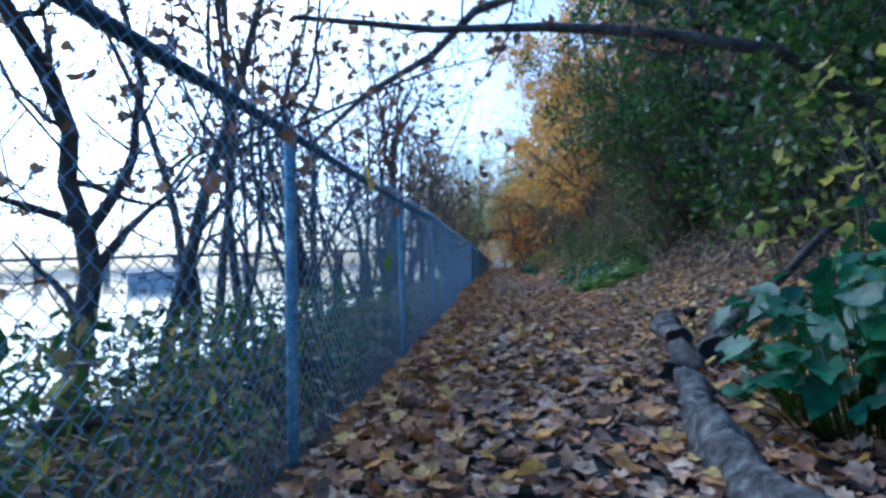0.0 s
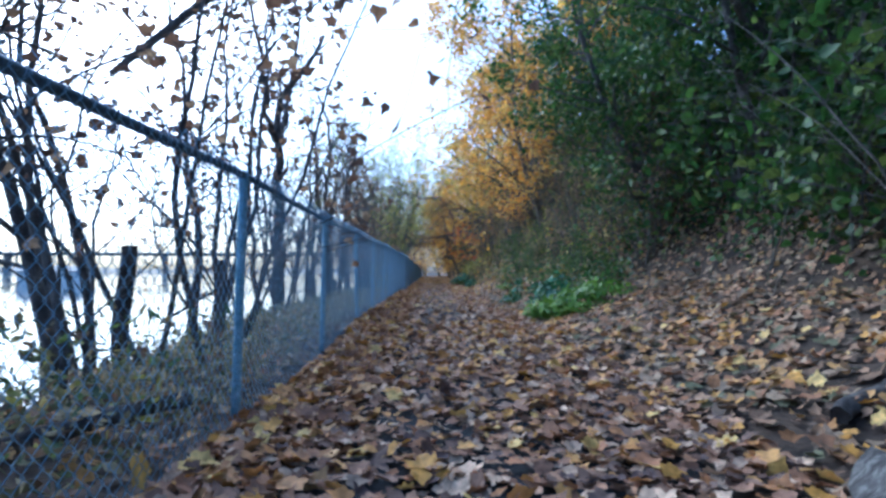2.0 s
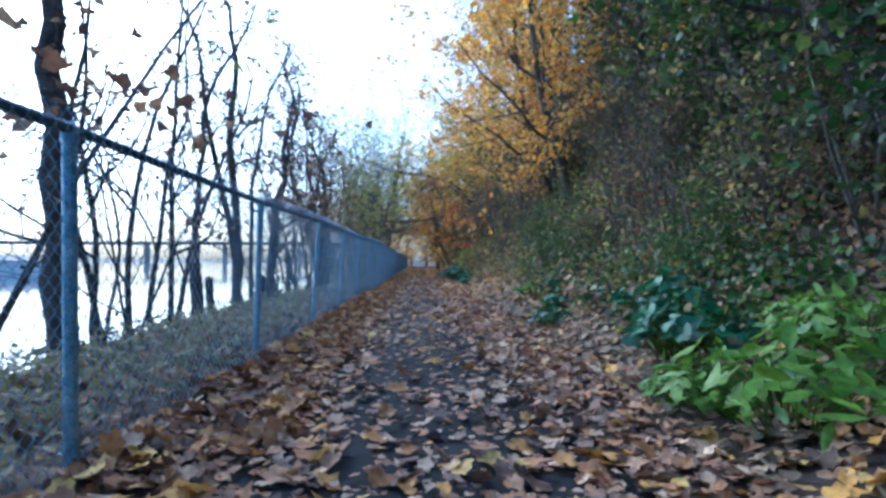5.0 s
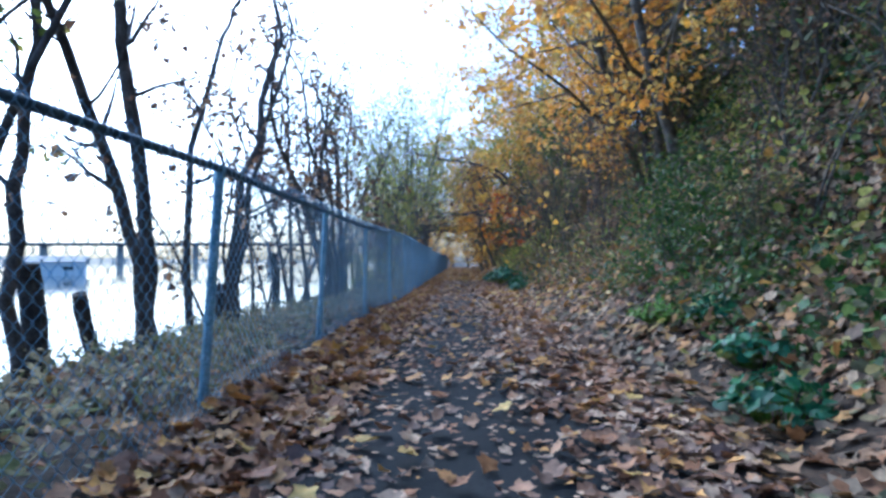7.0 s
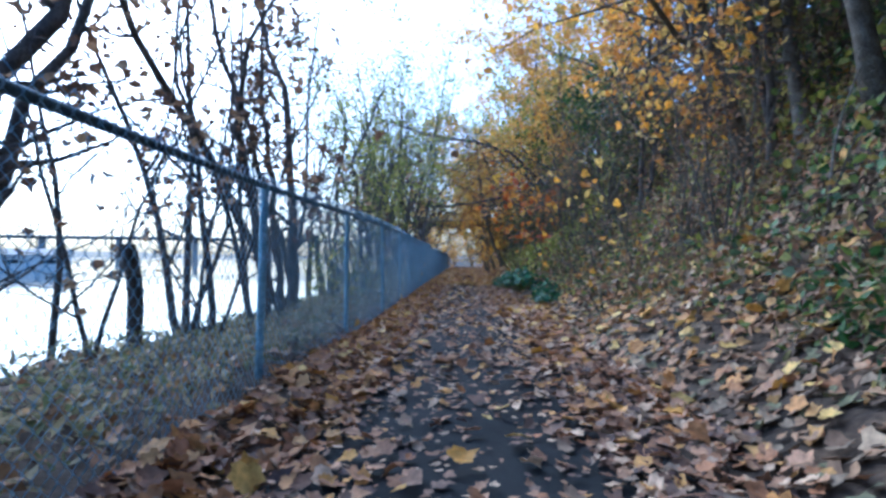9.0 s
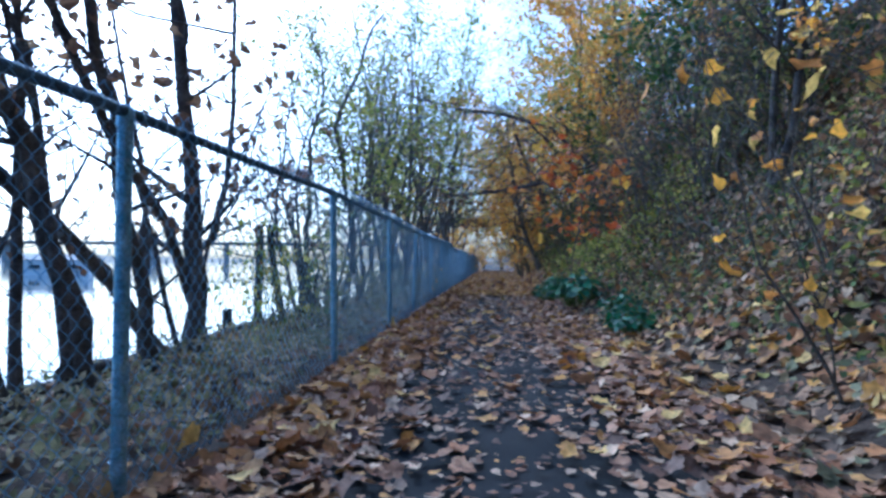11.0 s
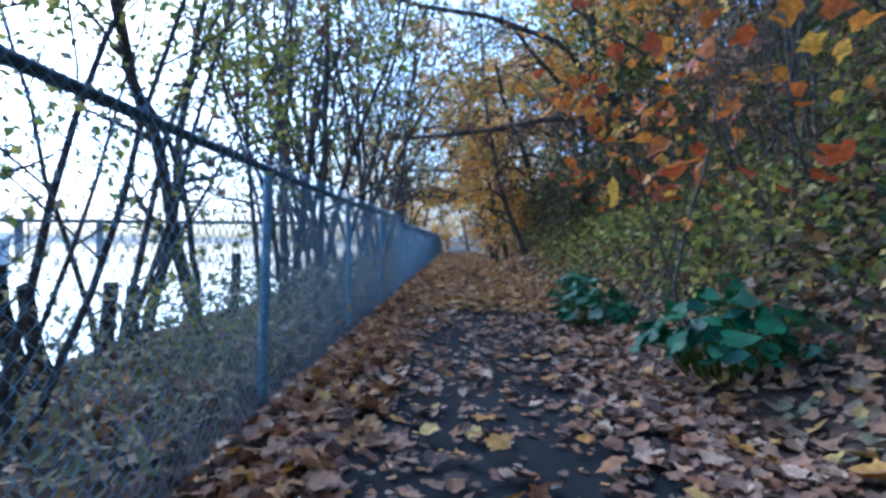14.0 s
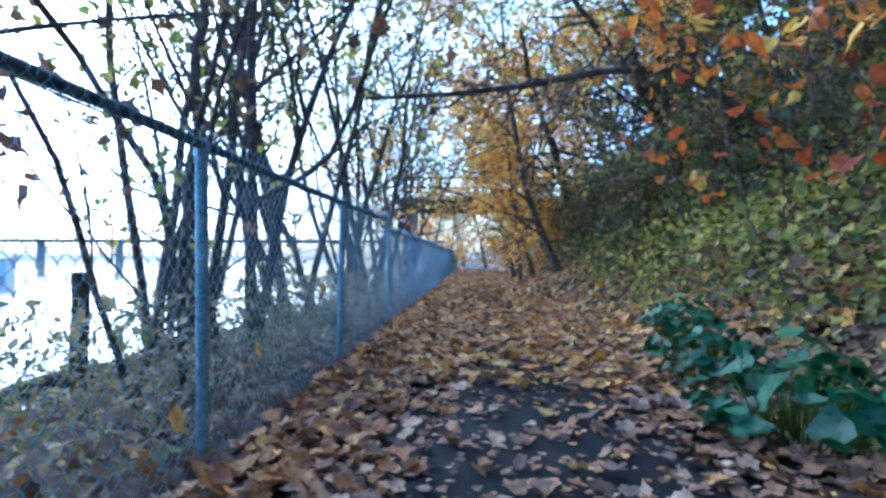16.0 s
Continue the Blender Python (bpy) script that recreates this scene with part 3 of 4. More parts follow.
# the larger bank trees one by one
DARK = "dark bare riverbank tree behind the fence"
trunk_tree(301, "crooked dark tree with low limbs behind the fence", [((-1.9, 3.09, -0.1), (-1.9, 3.35, 1.2), (-1.9, 2.75, 2.4), 0.09), ((-1.9, 3.35, 1.2), (-1.7, 3.5, 1.75), (-1.75, 3.6, 2.6), 0.045)], 160, low=0.2)
trunk_tree(302, "thick broken stump with a side stem behind the fence", [((-2.0, 7.5, -0.1), (-2.0, 7.45, 0.7), (-2.0, 7.43, 1.3), 0.13), ((-2.0, 7.43, 0.8), (-2.0, 7.2, 1.3), (-2.1, 6.6, 1.9), 0.05)], 40, boughs=3, more=0, reach=0.8)
trunk_tree(303, DARK, [((-1.9, 7.94, -0.1), (-1.9, 7.5, 1.54), (-1.9, 7.0, 3.04), 0.055)], 130, low=0.2)
trunk_tree(304, DARK, [((-1.9, 8.34, -0.1), (-1.9, 8.14, 1.8), (-1.9, 8.34, 3.7), 0.065)], 130, low=0.25)
trunk_tree(305, "slender bent stem behind the fence", [((-2.2, 13.4, -0.2), (-2.2, 13.25, 1.6), (-2.2, 13.6, 3.2), 0.06)], 100)
trunk_tree(306, "slender leaning stem behind the fence", [((-2.1, 15.6, -0.2), (-2.1, 14.5, 1.9), (-2.1, 14.65, 3.5), 0.055)], 140, low=0.2)
trunk_tree(307, "large forked bare tree on the river bank", [((-2.2, 16.95, -0.2), (-2.2, 16.75, 1.8), (-2.2, 16.53, 3.8), 0.17), ((-2.2, 16.53, 3.75), (-2.2, 15.95, 4.2), (-2.2, 15.6, 5.2), 0.085),
           ((-2.2, 16.53, 3.75), (-2.2, 17.3, 4.5), (-2.2, 18.0, 5.6), 0.09)], 260, boughs=7, low=0.4)
trunk_tree(309, "straight slim bare tree beside a piling", [((-2.1, 20.18, -0.2), (-2.1, 20.15, 1.5), (-2.1, 20.2, 3.2), 0.068)], 110, M_OLIVE, low=0.35)
trunk_tree(310, "twin-stemmed bare tree on the river bank", [((-2.0, 21.84, -0.2), (-2.0, 21.45, 1.3), (-2.0, 20.55, 2.85), 0.085), ((-2.0, 21.84, 0.0), (-2.0, 21.65, 1.7), (-2.0, 21.2, 3.6), 0.1)], 60, low=0.4)
trunk_tree(311, "slim bare tree with dry brown leaves", [((-2.1, 23.06, -0.2), (-2.1, 22.92, 1.9), (-2.1, 23.95, 4.3), 0.06)], 220, low=0.15)
trunk_tree(312, "bent bare tree with dry brown leaves", [((-2.0, 23.8, -0.2), (-2.0, 24.6, 2.2), (-2.0, 26.4, 5.3), 0.09)], 240, low=0.2)
trunk_tree(313, "crooked bare tree with a few dry leaves", [((-2.0, 24.25, -0.2), (-2.0, 24.6, 1.6), (-2.0, 26.1, 4.0), 0.075), ((-2.0, 24.65, 1.7), (-2.0, 24.35, 2.0), (-2.1, 23.9, 2.6), 0.03)], 180, low=0.2)
trunk_tree(314, "bare tree leaning back along the fence", [((-2.0, 31.1, -0.2), (-2.0, 28.9, 1.6), (-2.0, 26.3, 3.2), 0.075)], 160, low=0.3)
trunk_tree(315, "bare tree leaning back along the fence", [((-2.0, 31.9, -0.2), (-2.0, 29.8, 2.5), (-2.0, 27.9, 4.0), 0.06)], 160, low=0.3)
trunk_tree(316, "thick dark tree leaning over the water", [((-1.7, 29.55, -0.2), (-1.75, 29.1, 1.1), (-1.8, 28.55, 2.3), 0.095)], 40, low=0.45)
trunk_tree(317, "dark tree leaning over the water", [((-1.8, 30.46, -0.2), (-1.8, 30.0, 1.3), (-1.8, 29.45, 3.0), 0.08)], 220, low=0.3, leaf_size=0.13)
trunk_tree(318, "thick dark tree with hanging brown leaves", [((-1.9, 31.35, -0.2), (-1.9, 31.2, 1.6), (-1.9, 30.9, 3.7), 0.12), ((-1.9, 31.26, 0.9), (-1.9, 32.0, 1.9), (-1.9, 32.25, 4.3), 0.05)], 260, low=0.2, leaf_size=0.14)
trunk_tree(319, DARK, [((-2.0, 35.55, -0.2), (-2.0, 35.42, 1.5), (-2.0, 35.6, 3.1), 0.065)], 120, M_OLIVE, low=0.15, boughs=11)
trunk_tree(320, "bare leaning tree with many fine twigs", [((-1.8, 38.5, -0.2), (-1.8, 37.9, 1.5), (-1.8, 36.6, 3.6), 0.085)], 200, M_OLIVE, low=0.15, boughs=12)
trunk_tree(321, "curved dark stem close behind the fence", [((-1.6, 38.25, -0.2), (-1.6, 38.1, 0.8), (-1.6, 37.6, 2.0), 0.05)], 60, M_OLIVE, low=0.4)
trunk_tree(322, "upright tree with pale green leaves and fine twigs", [((-1.8, 41.7, -0.2), (-1.8, 41.95, 2.3), (-1.8, 42.0, 3.8), 0.09), ((-1.85, 41.75, 0.3), (-1.9, 41.3, 1.7), (-1.9, 39.8, 2.75), 0.05)], 520, M_OLIVE, low=0.1, boughs=12)
trunk_tree(323, "leaning tree with pale green leaves", [((-1.7, 46.3, -0.2), (-1.7, 44.4, 1.5), (-1.7, 43.1, 3.2), 0.075)], 420, M_OLIVE, low=0.15, boughs=12)

# woods on the slope
HILL = "trees on the slope"
hill = [
    tree(41, 7.5, 0.12, "dense green maple overhanging the slope", (-0.25, -0.1), M_GREEN, 3400, 0.14, bare=0.12, boughs=14, group=HILL, spread=1.0, side=(-0.4, 0, 0)),
    tree(42, 9.5, 0.14, "golden autumn maple on the slope", (-0.18, 0), M_GOLD, 4200, 0.17, bare=0.1, boughs=14, group=HILL, spread=0.9, bark=M_BARK_PALE),
    tree(43, 9.0, 0.09, "bare slender tree leaning from the slope", (-0.25, 0.05), M_DRY, 700, 0.1, stems=2, bare=0.3, group=HILL),
    tree(44, 8.0, 0.11, "slope tree with olive and yellow leaves", (-0.2, 0), M_OLIVE, 2600, 0.15, bare=0.2, group=HILL, boughs=11),
    tree(45, 9.0, 0.16, "dark bare tree arching far over the path", (-0.8, -0.15), M_DRY, 500, 0.1, bare=0.2, group=HILL, boughs=15, side=(-0.6, 0, 0), lift=-0.02, bend=0.19),
    tree(46, 4.5, 0.035, "thicket of bare brown twigs on the slope", (-0.1, 0), M_DRY, 900, 0.1, stems=6, bare=0.1, boughs=6, depth=2, group="thickets on the slope", name="bush", category="bush", shape=BROAD, bark=M_BARK_PALE),
    tree(47, 3.4, 0.03, "olive bramble thicket on the slope", (-0.1, 0), M_BRUSH, 1300, 0.15, stems=6, bare=0.08, boughs=6, depth=2, group="thickets on the slope", name="bush", category="bush", shape=BROAD, spread=1.0),
    tree(48, 3.6, 0.03, "dark green thicket on the slope", (-0.1, 0), M_GREEN, 1300, 0.16, stems=5, bare=0.08, boughs=6, depth=2, group="thickets on the slope", name="bush", category="bush", shape=BROAD, spread=1.0),
]
# from 4 to 18 m along the path
row(hill, [
    (6, 6.6, 4.0, 0, 1.2), (3, 12.0, 4.0, 140, 1.3), (0, 7.3, 5.0, 300, 0.8), (4, 8.2, 6.0, -6, 0.75), (7, 5.6, 6.2, 0, 1.1), (2, 6.2, 8.0, 0, 0.9),
    (3, 9.5, 8.0, 0, 1.1), (7, 6.4, 9.5, 90, 1.1), (7, 9.4, 10.2, 170, 1.4), (2, 7.5, 10.8, 130, 1.0), (7, 7.0, 12.5, 200, 1.3), (0, 8.2, 13.2, 60, 0.9),
    (2, 10.5, 15.0, 0, 1.2), (5, 5.8, 16.2, 70, 0.8), (7, 8.6, 16.4, 40, 1.4), (0, 6.3, 16.6, 0, 0.95), (6, 7.1, 18.2, 70, 0.9), (0, 9.0, 18.5, 200, 1.0),
])
# from 20 to 31 m along the path
row(hill, [
    (3, 12.0, 20.0, 200, 1.2), (5, 6.7, 20.2, 0, 0.9), (7, 7.6, 21.0, 0, 1.3), (6, 7.5, 22.0, 160, 1.0), (3, 9.2, 22.6, 90, 1.2), (5, 5.9, 22.8, 10, 0.7),
    (1, 7.4, 23.4, 20, 1.0), (2, 6.6, 24.0, 80, 1.0), (7, 8.0, 24.4, 120, 1.3), (6, 6.9, 24.6, 260, 0.9), (1, 5.7, 26.6, 10, 0.85), (3, 11.0, 27.0, 300, 1.3),
    (7, 9.0, 28.4, 10, 1.4), (6, 6.5, 28.9, 40, 0.9), (1, 6.2, 30.2, 0, 0.95), (6, 7.2, 30.0, 200, 1.3), (3, 8.8, 30.5, 200, 1.1), (6, 7.1, 31.0, 20, 1.0),
])
# from 32 to 42 m along the path
row(hill, [
    (7, 8.4, 32.0, 70, 1.3), (3, 12.5, 32.0, 20, 1.2), (2, 6.8, 33.0, 20, 1.0), (5, 6.8, 33.4, 220, 1.1), (0, 8.4, 34.0, 260, 0.8), (6, 6.2, 34.8, 300, 0.8),
    (6, 5.5, 36.5, 110, 1.0), (3, 11.5, 37.0, 30, 1.3), (5, 4.6, 37.8, 30, 0.8), (7, 6.4, 38.6, 0, 1.1), (5, 5.4, 39.4, 10, 0.8), (1, 8.6, 40.0, -30, 0.9),
    (6, 7.4, 40.4, 210, 1.3), (6, 5.4, 40.6, 150, 0.8), (3, 13.0, 42.0, 120, 1.3), (6, 5.1, 42.4, 0, 0.8), (1, 6.6, 44.0, -10, 0.7),
])
# from 44 to 54 m along the path
row(hill, [
    (6, 7.2, 44.2, 60, 1.4), (3, 6.2, 45.0, -10, 0.6), (6, 5.0, 45.2, 190, 0.9), (3, 7.0, 45.8, 20, 0.9), (3, 10.5, 46.0, 80, 1.3), (1, 5.8, 48.6, 30, 0.9),
    (7, 6.5, 47.0, 30, 1.2), (6, 4.4, 47.2, 0, 0.75), (5, 4.9, 48.4, 60, 0.9), (4, 6.2, 49.0, 0, 0.75), (3, 5.8, 49.4, 10, 0.75), (1, 11.0, 50.0, 20, 1.2),
    (6, 4.2, 50.4, 40, 0.75), (6, 6.6, 50.8, 10, 1.2), (3, 6.0, 51.0, 100, 1.0), (6, 5.2, 51.0, 280, 1.1), (1, 3.7, 52.0, -20, 0.85), (3, 9.0, 54.0, 220, 1.3),
])
# from 54 to 90 m along the path
row(hill, [
    (6, 4.0, 54.5, 100, 0.8), (4, 5.2, 56.0, 25, 1.0), (6, 5.0, 56.2, 130, 1.1), (1, 3.5, 57.0, 20, 0.75), (1, 9.5, 58.0, 10, 1.3), (1, 3.2, 62.0, 20, 0.75),
    (3, 5.0, 66.0, 10, 1.2), (6, 3.4, 68.0, 0, 1.4), (1, -2.6, 69.0, 150, 0.5), (3, 8.0, 70.0, 70, 1.4), (3, 3.6, 72.0, 0, 1.1), (1, -4.2, 74.0, 40, 0.9),
    (1, -0.9, 75.0, 50, 0.55), (1, 5.0, 76.0, 90, 1.1), (3, 11.0, 78.0, 10, 1.5), (3, -2.0, 82.0, 0, 1.0), (1, 6.0, 86.0, 30, 1.3), (3, 2.5, 90.0, 30, 1.3),
])
# from 98 to 100 m along the path
row(hill, [
    (2, 0.5, 98.0, 0, 1.3), (3, 5.5, 100.0, 160, 1.5),
])

# golden maples and bare thickets beside the walk
row(hill, [
    (1, 6.4, 25.6, 140, 0.75), (1, 5.8, 28.0, 240, 0.8), (5, 4.9, 28.2, 100, 0.7), (5, 5.2, 30.4, 200, 0.8), (2, 6.0, 29.2, 40, 0.8), (2, 5.6, 34.6, 100, 0.8), (5, 5.4, 36.0, 140, 0.9),
    (2, 6.6, 37.6, 200, 0.9),
])
# gold at the path's far end
row(hill, [
    (1, -0.5, 67.0, 150, 0.42), (1, 3.1, 58.5, 60, 0.6), (1, 4.2, 63.5, 210, 0.8), (1, 5.0, 53.0, 120, 0.7),
])
# brush on the slope past the ferns
row(hill, [
    (7, 4.1, 22.7, 60, 0.38), (7, 4.7, 23.7, 200, 0.4), (6, 4.6, 21.8, 10, 0.3), (7, 4.6, 17.4, 100, 0.3),
    (7, 6.3, 18.4, 10, 1.0), (7, 6.7, 20.4, 140, 1.1), (7, 7.2, 22.6, 220, 1.2), (7, 7.7, 24.8, 320, 1.2), (6, 5.5, 17.6, 30, 0.7), (6, 5.6, 20.9, 80, 0.75), (5, 5.2, 19.4, 20, 0.6), (5, 5.4, 22.6, 160, 0.6),
    (6, 6.0, 23.8, 190, 0.7), (0, 8.4, 19.6, 120, 0.9), (2, 6.6, 19.0, 60, 0.7),
])
# dark growth above the leaf-covered slope
row(hill, [
    (7, 6.7, 14.0, 250, 1.2), (7, 6.5, 11.2, 150, 1.0), (7, 7.4, 15.2, 20, 1.4), (7, 6.2, 15.9, 300, 0.9), (0, 7.0, 13.4, 20, 0.9), (7, 7.8, 13.0, 80, 1.5), (7, 6.9, 9.2, 210, 1.3), (7, 8.2, 11.4, 330, 1.6),
])

# saplings at the path's edge
rust = tree(61, 2.9, 0.02, "sapling with large rust-orange leaves beside the path", (-0.15, -0.1), M_RUST, 105, 0.2, stems=2, bare=0.3, boughs=7, depth=2, name="sapling", category="sapling", bark=M_BARK_PALE)
plant(rust, 3.3, 36.9, 0, 1.0, True)
plant(rust, 3.6, 39.6, 140, 1.1)
plant(rust, 4.1, 41.8, 250, 1.2)
gold = tree(62, 2.4, 0.016, "thin sapling with a few yellow leaves", (-0.1, 0), M_GOLD, 26, 0.15, stems=2, bare=0.3, boughs=6, depth=2, name="sapling", category="sapling", bark=M_BARK_PALE)
plant(gold, 3.6, 28.9, 0, 1.0, True)
plant(gold, 4.2, 31.2, 120, 1.2)
shoot = tree(63, 1.6, 0.012, "yellow-green leafy shoot behind the fence", (0.1, 0), M_OLIVE, 260, 0.09, stems=5, bare=0.1, boughs=5, depth=1, name="shrub", category="shrub")
plant(shoot, -1.0, 32.3, 0, 1.0, True)
plant(shoot, 4.1, 4.2, 40, 1.6)
plant(shoot, 4.8, 3.4, 140, 1.9)
plant(shoot, -1.6, 32.9, 90, 1.1)
plant(shoot, -1.0, 37.0, 200, 0.8)


CANES = "bare canes on the slope"
cane = tree(64, 2.6, 0.011, "thin pale bare canes arching from the slope", (-0.25, -0.1), stems=3, bare=0.3, boughs=3, depth=1, name="cane", category="cane", group=CANES, bark=M_BARK_PALE, bend=0.12, lift=-0.06)
long_cane = tree(65, 4.2, 0.016, "long pale bare stem leaning over the slope", (-0.2, 0.1), stems=2, bare=0.4, boughs=4, depth=2, name="cane", category="cane", group=CANES, bark=M_BARK_PALE, bend=0.1, lift=-0.02)
row([cane, long_cane], [(0, 4.6, 6.2, 0, 1.0), (1, 5.0, 8.4, 0, 1.0), (1, 5.6, 6.8, 60, 1.1), (0, 5.2, 11.0, 90, 1.0), (1, 6.0, 12.0, 140, 1.0), (0, 4.4, 19.2, 30, 0.9), (1, 5.0, 21.4, 200, 0.9), (0, 4.6, 23.6, 120, 1.0),
                          (1, 4.8, 26.2, 250, 1.0), (0, 4.3, 29.4, 60, 1.0), (1, 4.4, 30.6, 20, 1.0), (0, 4.2, 32.8, 160, 1.0), (1, 4.6, 34.2, 90, 0.9), (0, 4.0, 37.6, 20, 1.0), (1, 4.3, 39.0, 180, 0.9), (0, 4.2, 41.0, 80, 1.1),
                          (1, 4.9, 17.8, 40, 0.9), (0, 4.7, 18.4, 250, 1.1), (1, 5.4, 19.8, 300, 1.0), (0, 5.0, 20.6, 10, 1.1), (1, 5.2, 22.8, 130, 0.8), (1, 4.7, 28.4, 330, 0.9), (0, 4.6, 35.4, 210, 1.0), (1, 4.9, 36.6, 60, 1.0), (0, 5.2, 33.4, 300, 1.2), (1, 5.6, 31.8, 160, 1.0)])


# ---- broad-leaved herbs and ferns ----
def herb(seed, spread, tall, n, label, mat=None, shape=HEART, size=0.17, name="herb", group="green herbs at the foot of the slope"):
    rng = np.random.default_rng(seed)
    root = tagged(new(name), label, "plant", group)
    lines, spots, nrm = [], [], []
    for q in range(n):
        a, r = rng.uniform(0, 2 * pi), spread * math.sqrt(rng.uniform(0, 1))
        top = np.array([r * cos(a), r * sin(a), tall * rng.uniform(0.35, 1.0) * (1.1 - 0.6 * r / spread)])
        foot = np.array([r * 0.5 * cos(a), r * 0.5 * sin(a), -0.05])
        mid = (foot + top) / 2 + np.array([0, 0, 0.06])
        lines.append(([foot, mid, top], [0.006, 0.005, 0.003]))
        spots.append(top)
        nrm.append((cos(a) * 0.5, sin(a) * 0.5, 0.8))
    co, polys = tubes(lines, 4)
    tagged(solid("stalk", co, polys, M_FERN, root), kind="stuff")
    leaves("foliage", np.array(spots), np.array(nrm), size, mat or M_HERB, rng, shape, 0.3, root, 0.3)
    return root


herbs = [herb(71, 0.55, 0.55, 115, "broad-leaved green herb clump at the path edge"), herb(72, 0.7, 1.15, 240, "tall broad-leaved dark green herb by the path")]
row(herbs, [(1, 2.7, 2.6, 0, 1.0), (1, 3.5, 1.5, 90, 1.0), (1, 3.5, 3.1, 200, 0.9), (1, 3.15, 2.0, 300, 1.1), (0, 3.95, 16.7, 0, 1.0), (0, 3.75, 15.8, 80, 1.0), (0, 3.35, 19.15, 60, 0.6), (0, 3.65, 20.0, 120, 0.55), (0, 3.9, 18.6, 10, 0.5), (0, 3.8, 21.0, 210, 0.5), (0, 3.4, 34.2, 20, 0.75), (0, 3.05, 36.2, 200, 1.1),
            (0, 2.85, 39.0, 300, 1.0), (0, 3.2, 33.0, 250, 0.7), (0, 2.95, 40.4, 10, 0.8), (0, 3.2, 41.6, 130, 0.7)])
ferns = [herb(73, 0.8, 0.5, 240, "bright green low fern patch at the slope's foot", M_FERN, BLADE, 0.2, "fern", "ferns at the foot of the slope")]
row(ferns, [(0, 3.6, 14.2, 0, 1.0), (0, 4.4, 14.8, 90, 0.8), (0, 3.3, 14.7, 200, 0.5), (0, 3.5, 21.5, 0, 0.45)])


# ---- logs, pilings and the timber edge ----
def log(seed, a, b, r, label, name="log", mat=None, group="", ends=True, knob=0.18):
    rng = np.random.default_rng(seed)
    a, b = np.asarray(a, float), np.asarray(b, float)
    length = np.linalg.norm(b - a)
    n, k = int(12 + length * 8), 14
    d = (b - a) / length
    u = np.cross(d, (0, 0, 1.0) if abs(d[2]) < 0.9 else (1.0, 0, 0))
    u /= np.linalg.norm(u)
    v = np.cross(d, u)
    ph = rng.uniform(0, 6, 6)
    knots = [(rng.uniform(0.08, 0.92), rng.uniform(0, 2 * pi), rng.uniform(0.3, 0.9)) for _ in range(int(2 + length * 3 * knob / 0.3))]
    co = []
    for s in range(n + 1):
        f = s / n
        c = a + (b - a) * f + u * (0.04 + 0.05 * knob) * sin(f * 5 + ph[0]) + v * 0.03 * sin(f * 7 + ph[1])
        for q in range(k):
            th = 2 * pi * q / k
            ridge = 0.35 * sin(3 * th + ph[2] + f * 3) + 0.3 * sin(5 * th + ph[3] - f * 4) + 0.25 * sin(f * length * 19 + 2 * th + ph[4])
            bump = sum(g * math.exp(-((f - kf) * length / (r * 0.9)) ** 2 - 1.6 * (1 - cos(th - kt))) for kf, kt, g in knots)
            rr = r * (1 - 0.15 * f) * (1 + knob * (0.8 * ridge + 1.5 * bump + rng.normal(0, 0.14)))
            co.append(c + rr * (u * cos(th) + v * sin(th)))
    i, j = np.meshgrid(np.arange(n), np.arange(k), indexing="ij")
    quads = np.stack([i * k + j, i * k + (j + 1) % k, (i + 1) * k + (j + 1) % k, (i + 1) * k + j], -1).reshape(-1, 4)
    root = tagged(new(name), label, name.split("_")[-1], group)
    solid("bark_shell" if mat is None else "shaft", np.array(co), quads, mat or M_LOG, root)
    for end, s in ((0, -1), (n, 1)):
        ring = np.array(co[end * k:(end + 1) * k])
        mid = ring.mean(0) + d * s * r * 0.1
        inner = mid + (ring - mid) * 0.55 - d * s * r * rng.uniform(0.1, 0.25)
        cc = np.concatenate([ring, inner, [mid - d * s * r * 0.2]])
        q = np.arange(k)
        solid("cut_end", cc, [np.stack([q, (q + 1) % k, k + (q + 1) % k, k + q], -1), np.stack([k + q, k + (q + 1) % k, np.full(k, 2 * k)], -1)], M_CUT, root)
    return root


LOGS = "fallen logs beside the path"
log(81, (1.72, 1.2, 0.06), (2.06, 3.65, 0.1), 0.095, "lichen-grey gnarled log lying along the path edge", group=LOGS, knob=0.55)
log(82, (2.05, 3.6, 0.08), (2.5, 4.75, 0.1), 0.085, "dark rotten log beside the path", group=LOGS, mat=M_WOOD, knob=0.5)
log(83, (2.58, 5.4, 0.1), (2.88, 6.5, 0.15), 0.115, "short mossy grey log with dark cut end", group=LOGS, knob=0.35)
log(84, (2.66, 4.35, 0.12), (3.0, 5.4, 0.17), 0.12, "short dark cut log beside the path", group=LOGS, mat=M_WOOD, knob=0.3)
log(85, (2.55, 4.75, 0.05), (4.35, 5.9, 1.1), 0.05, "dark bare pole leaning on the slope", group=LOGS, mat=M_WOOD)
log(87, (3.3, 7.2, 0.14), (4.4, 7.9, 0.36), 0.05, "dark broken branch half buried in leaves", group=LOGS, mat=M_WOOD, knob=0.3)
log(86, (4.1, 7.6, 0.3), (5.6, 7.0, 0.75), 0.06, "thin rotten branch lying on leaves", group=LOGS, mat=M_WOOD)
log(88, (-1.6, 2.5, 0.02), (-0.35, 3.6, 0.2), 0.06, "grey dead branch lying in brambles behind the fence", "branch", M_LOG, "dead wood behind the fence", knob=0.3)
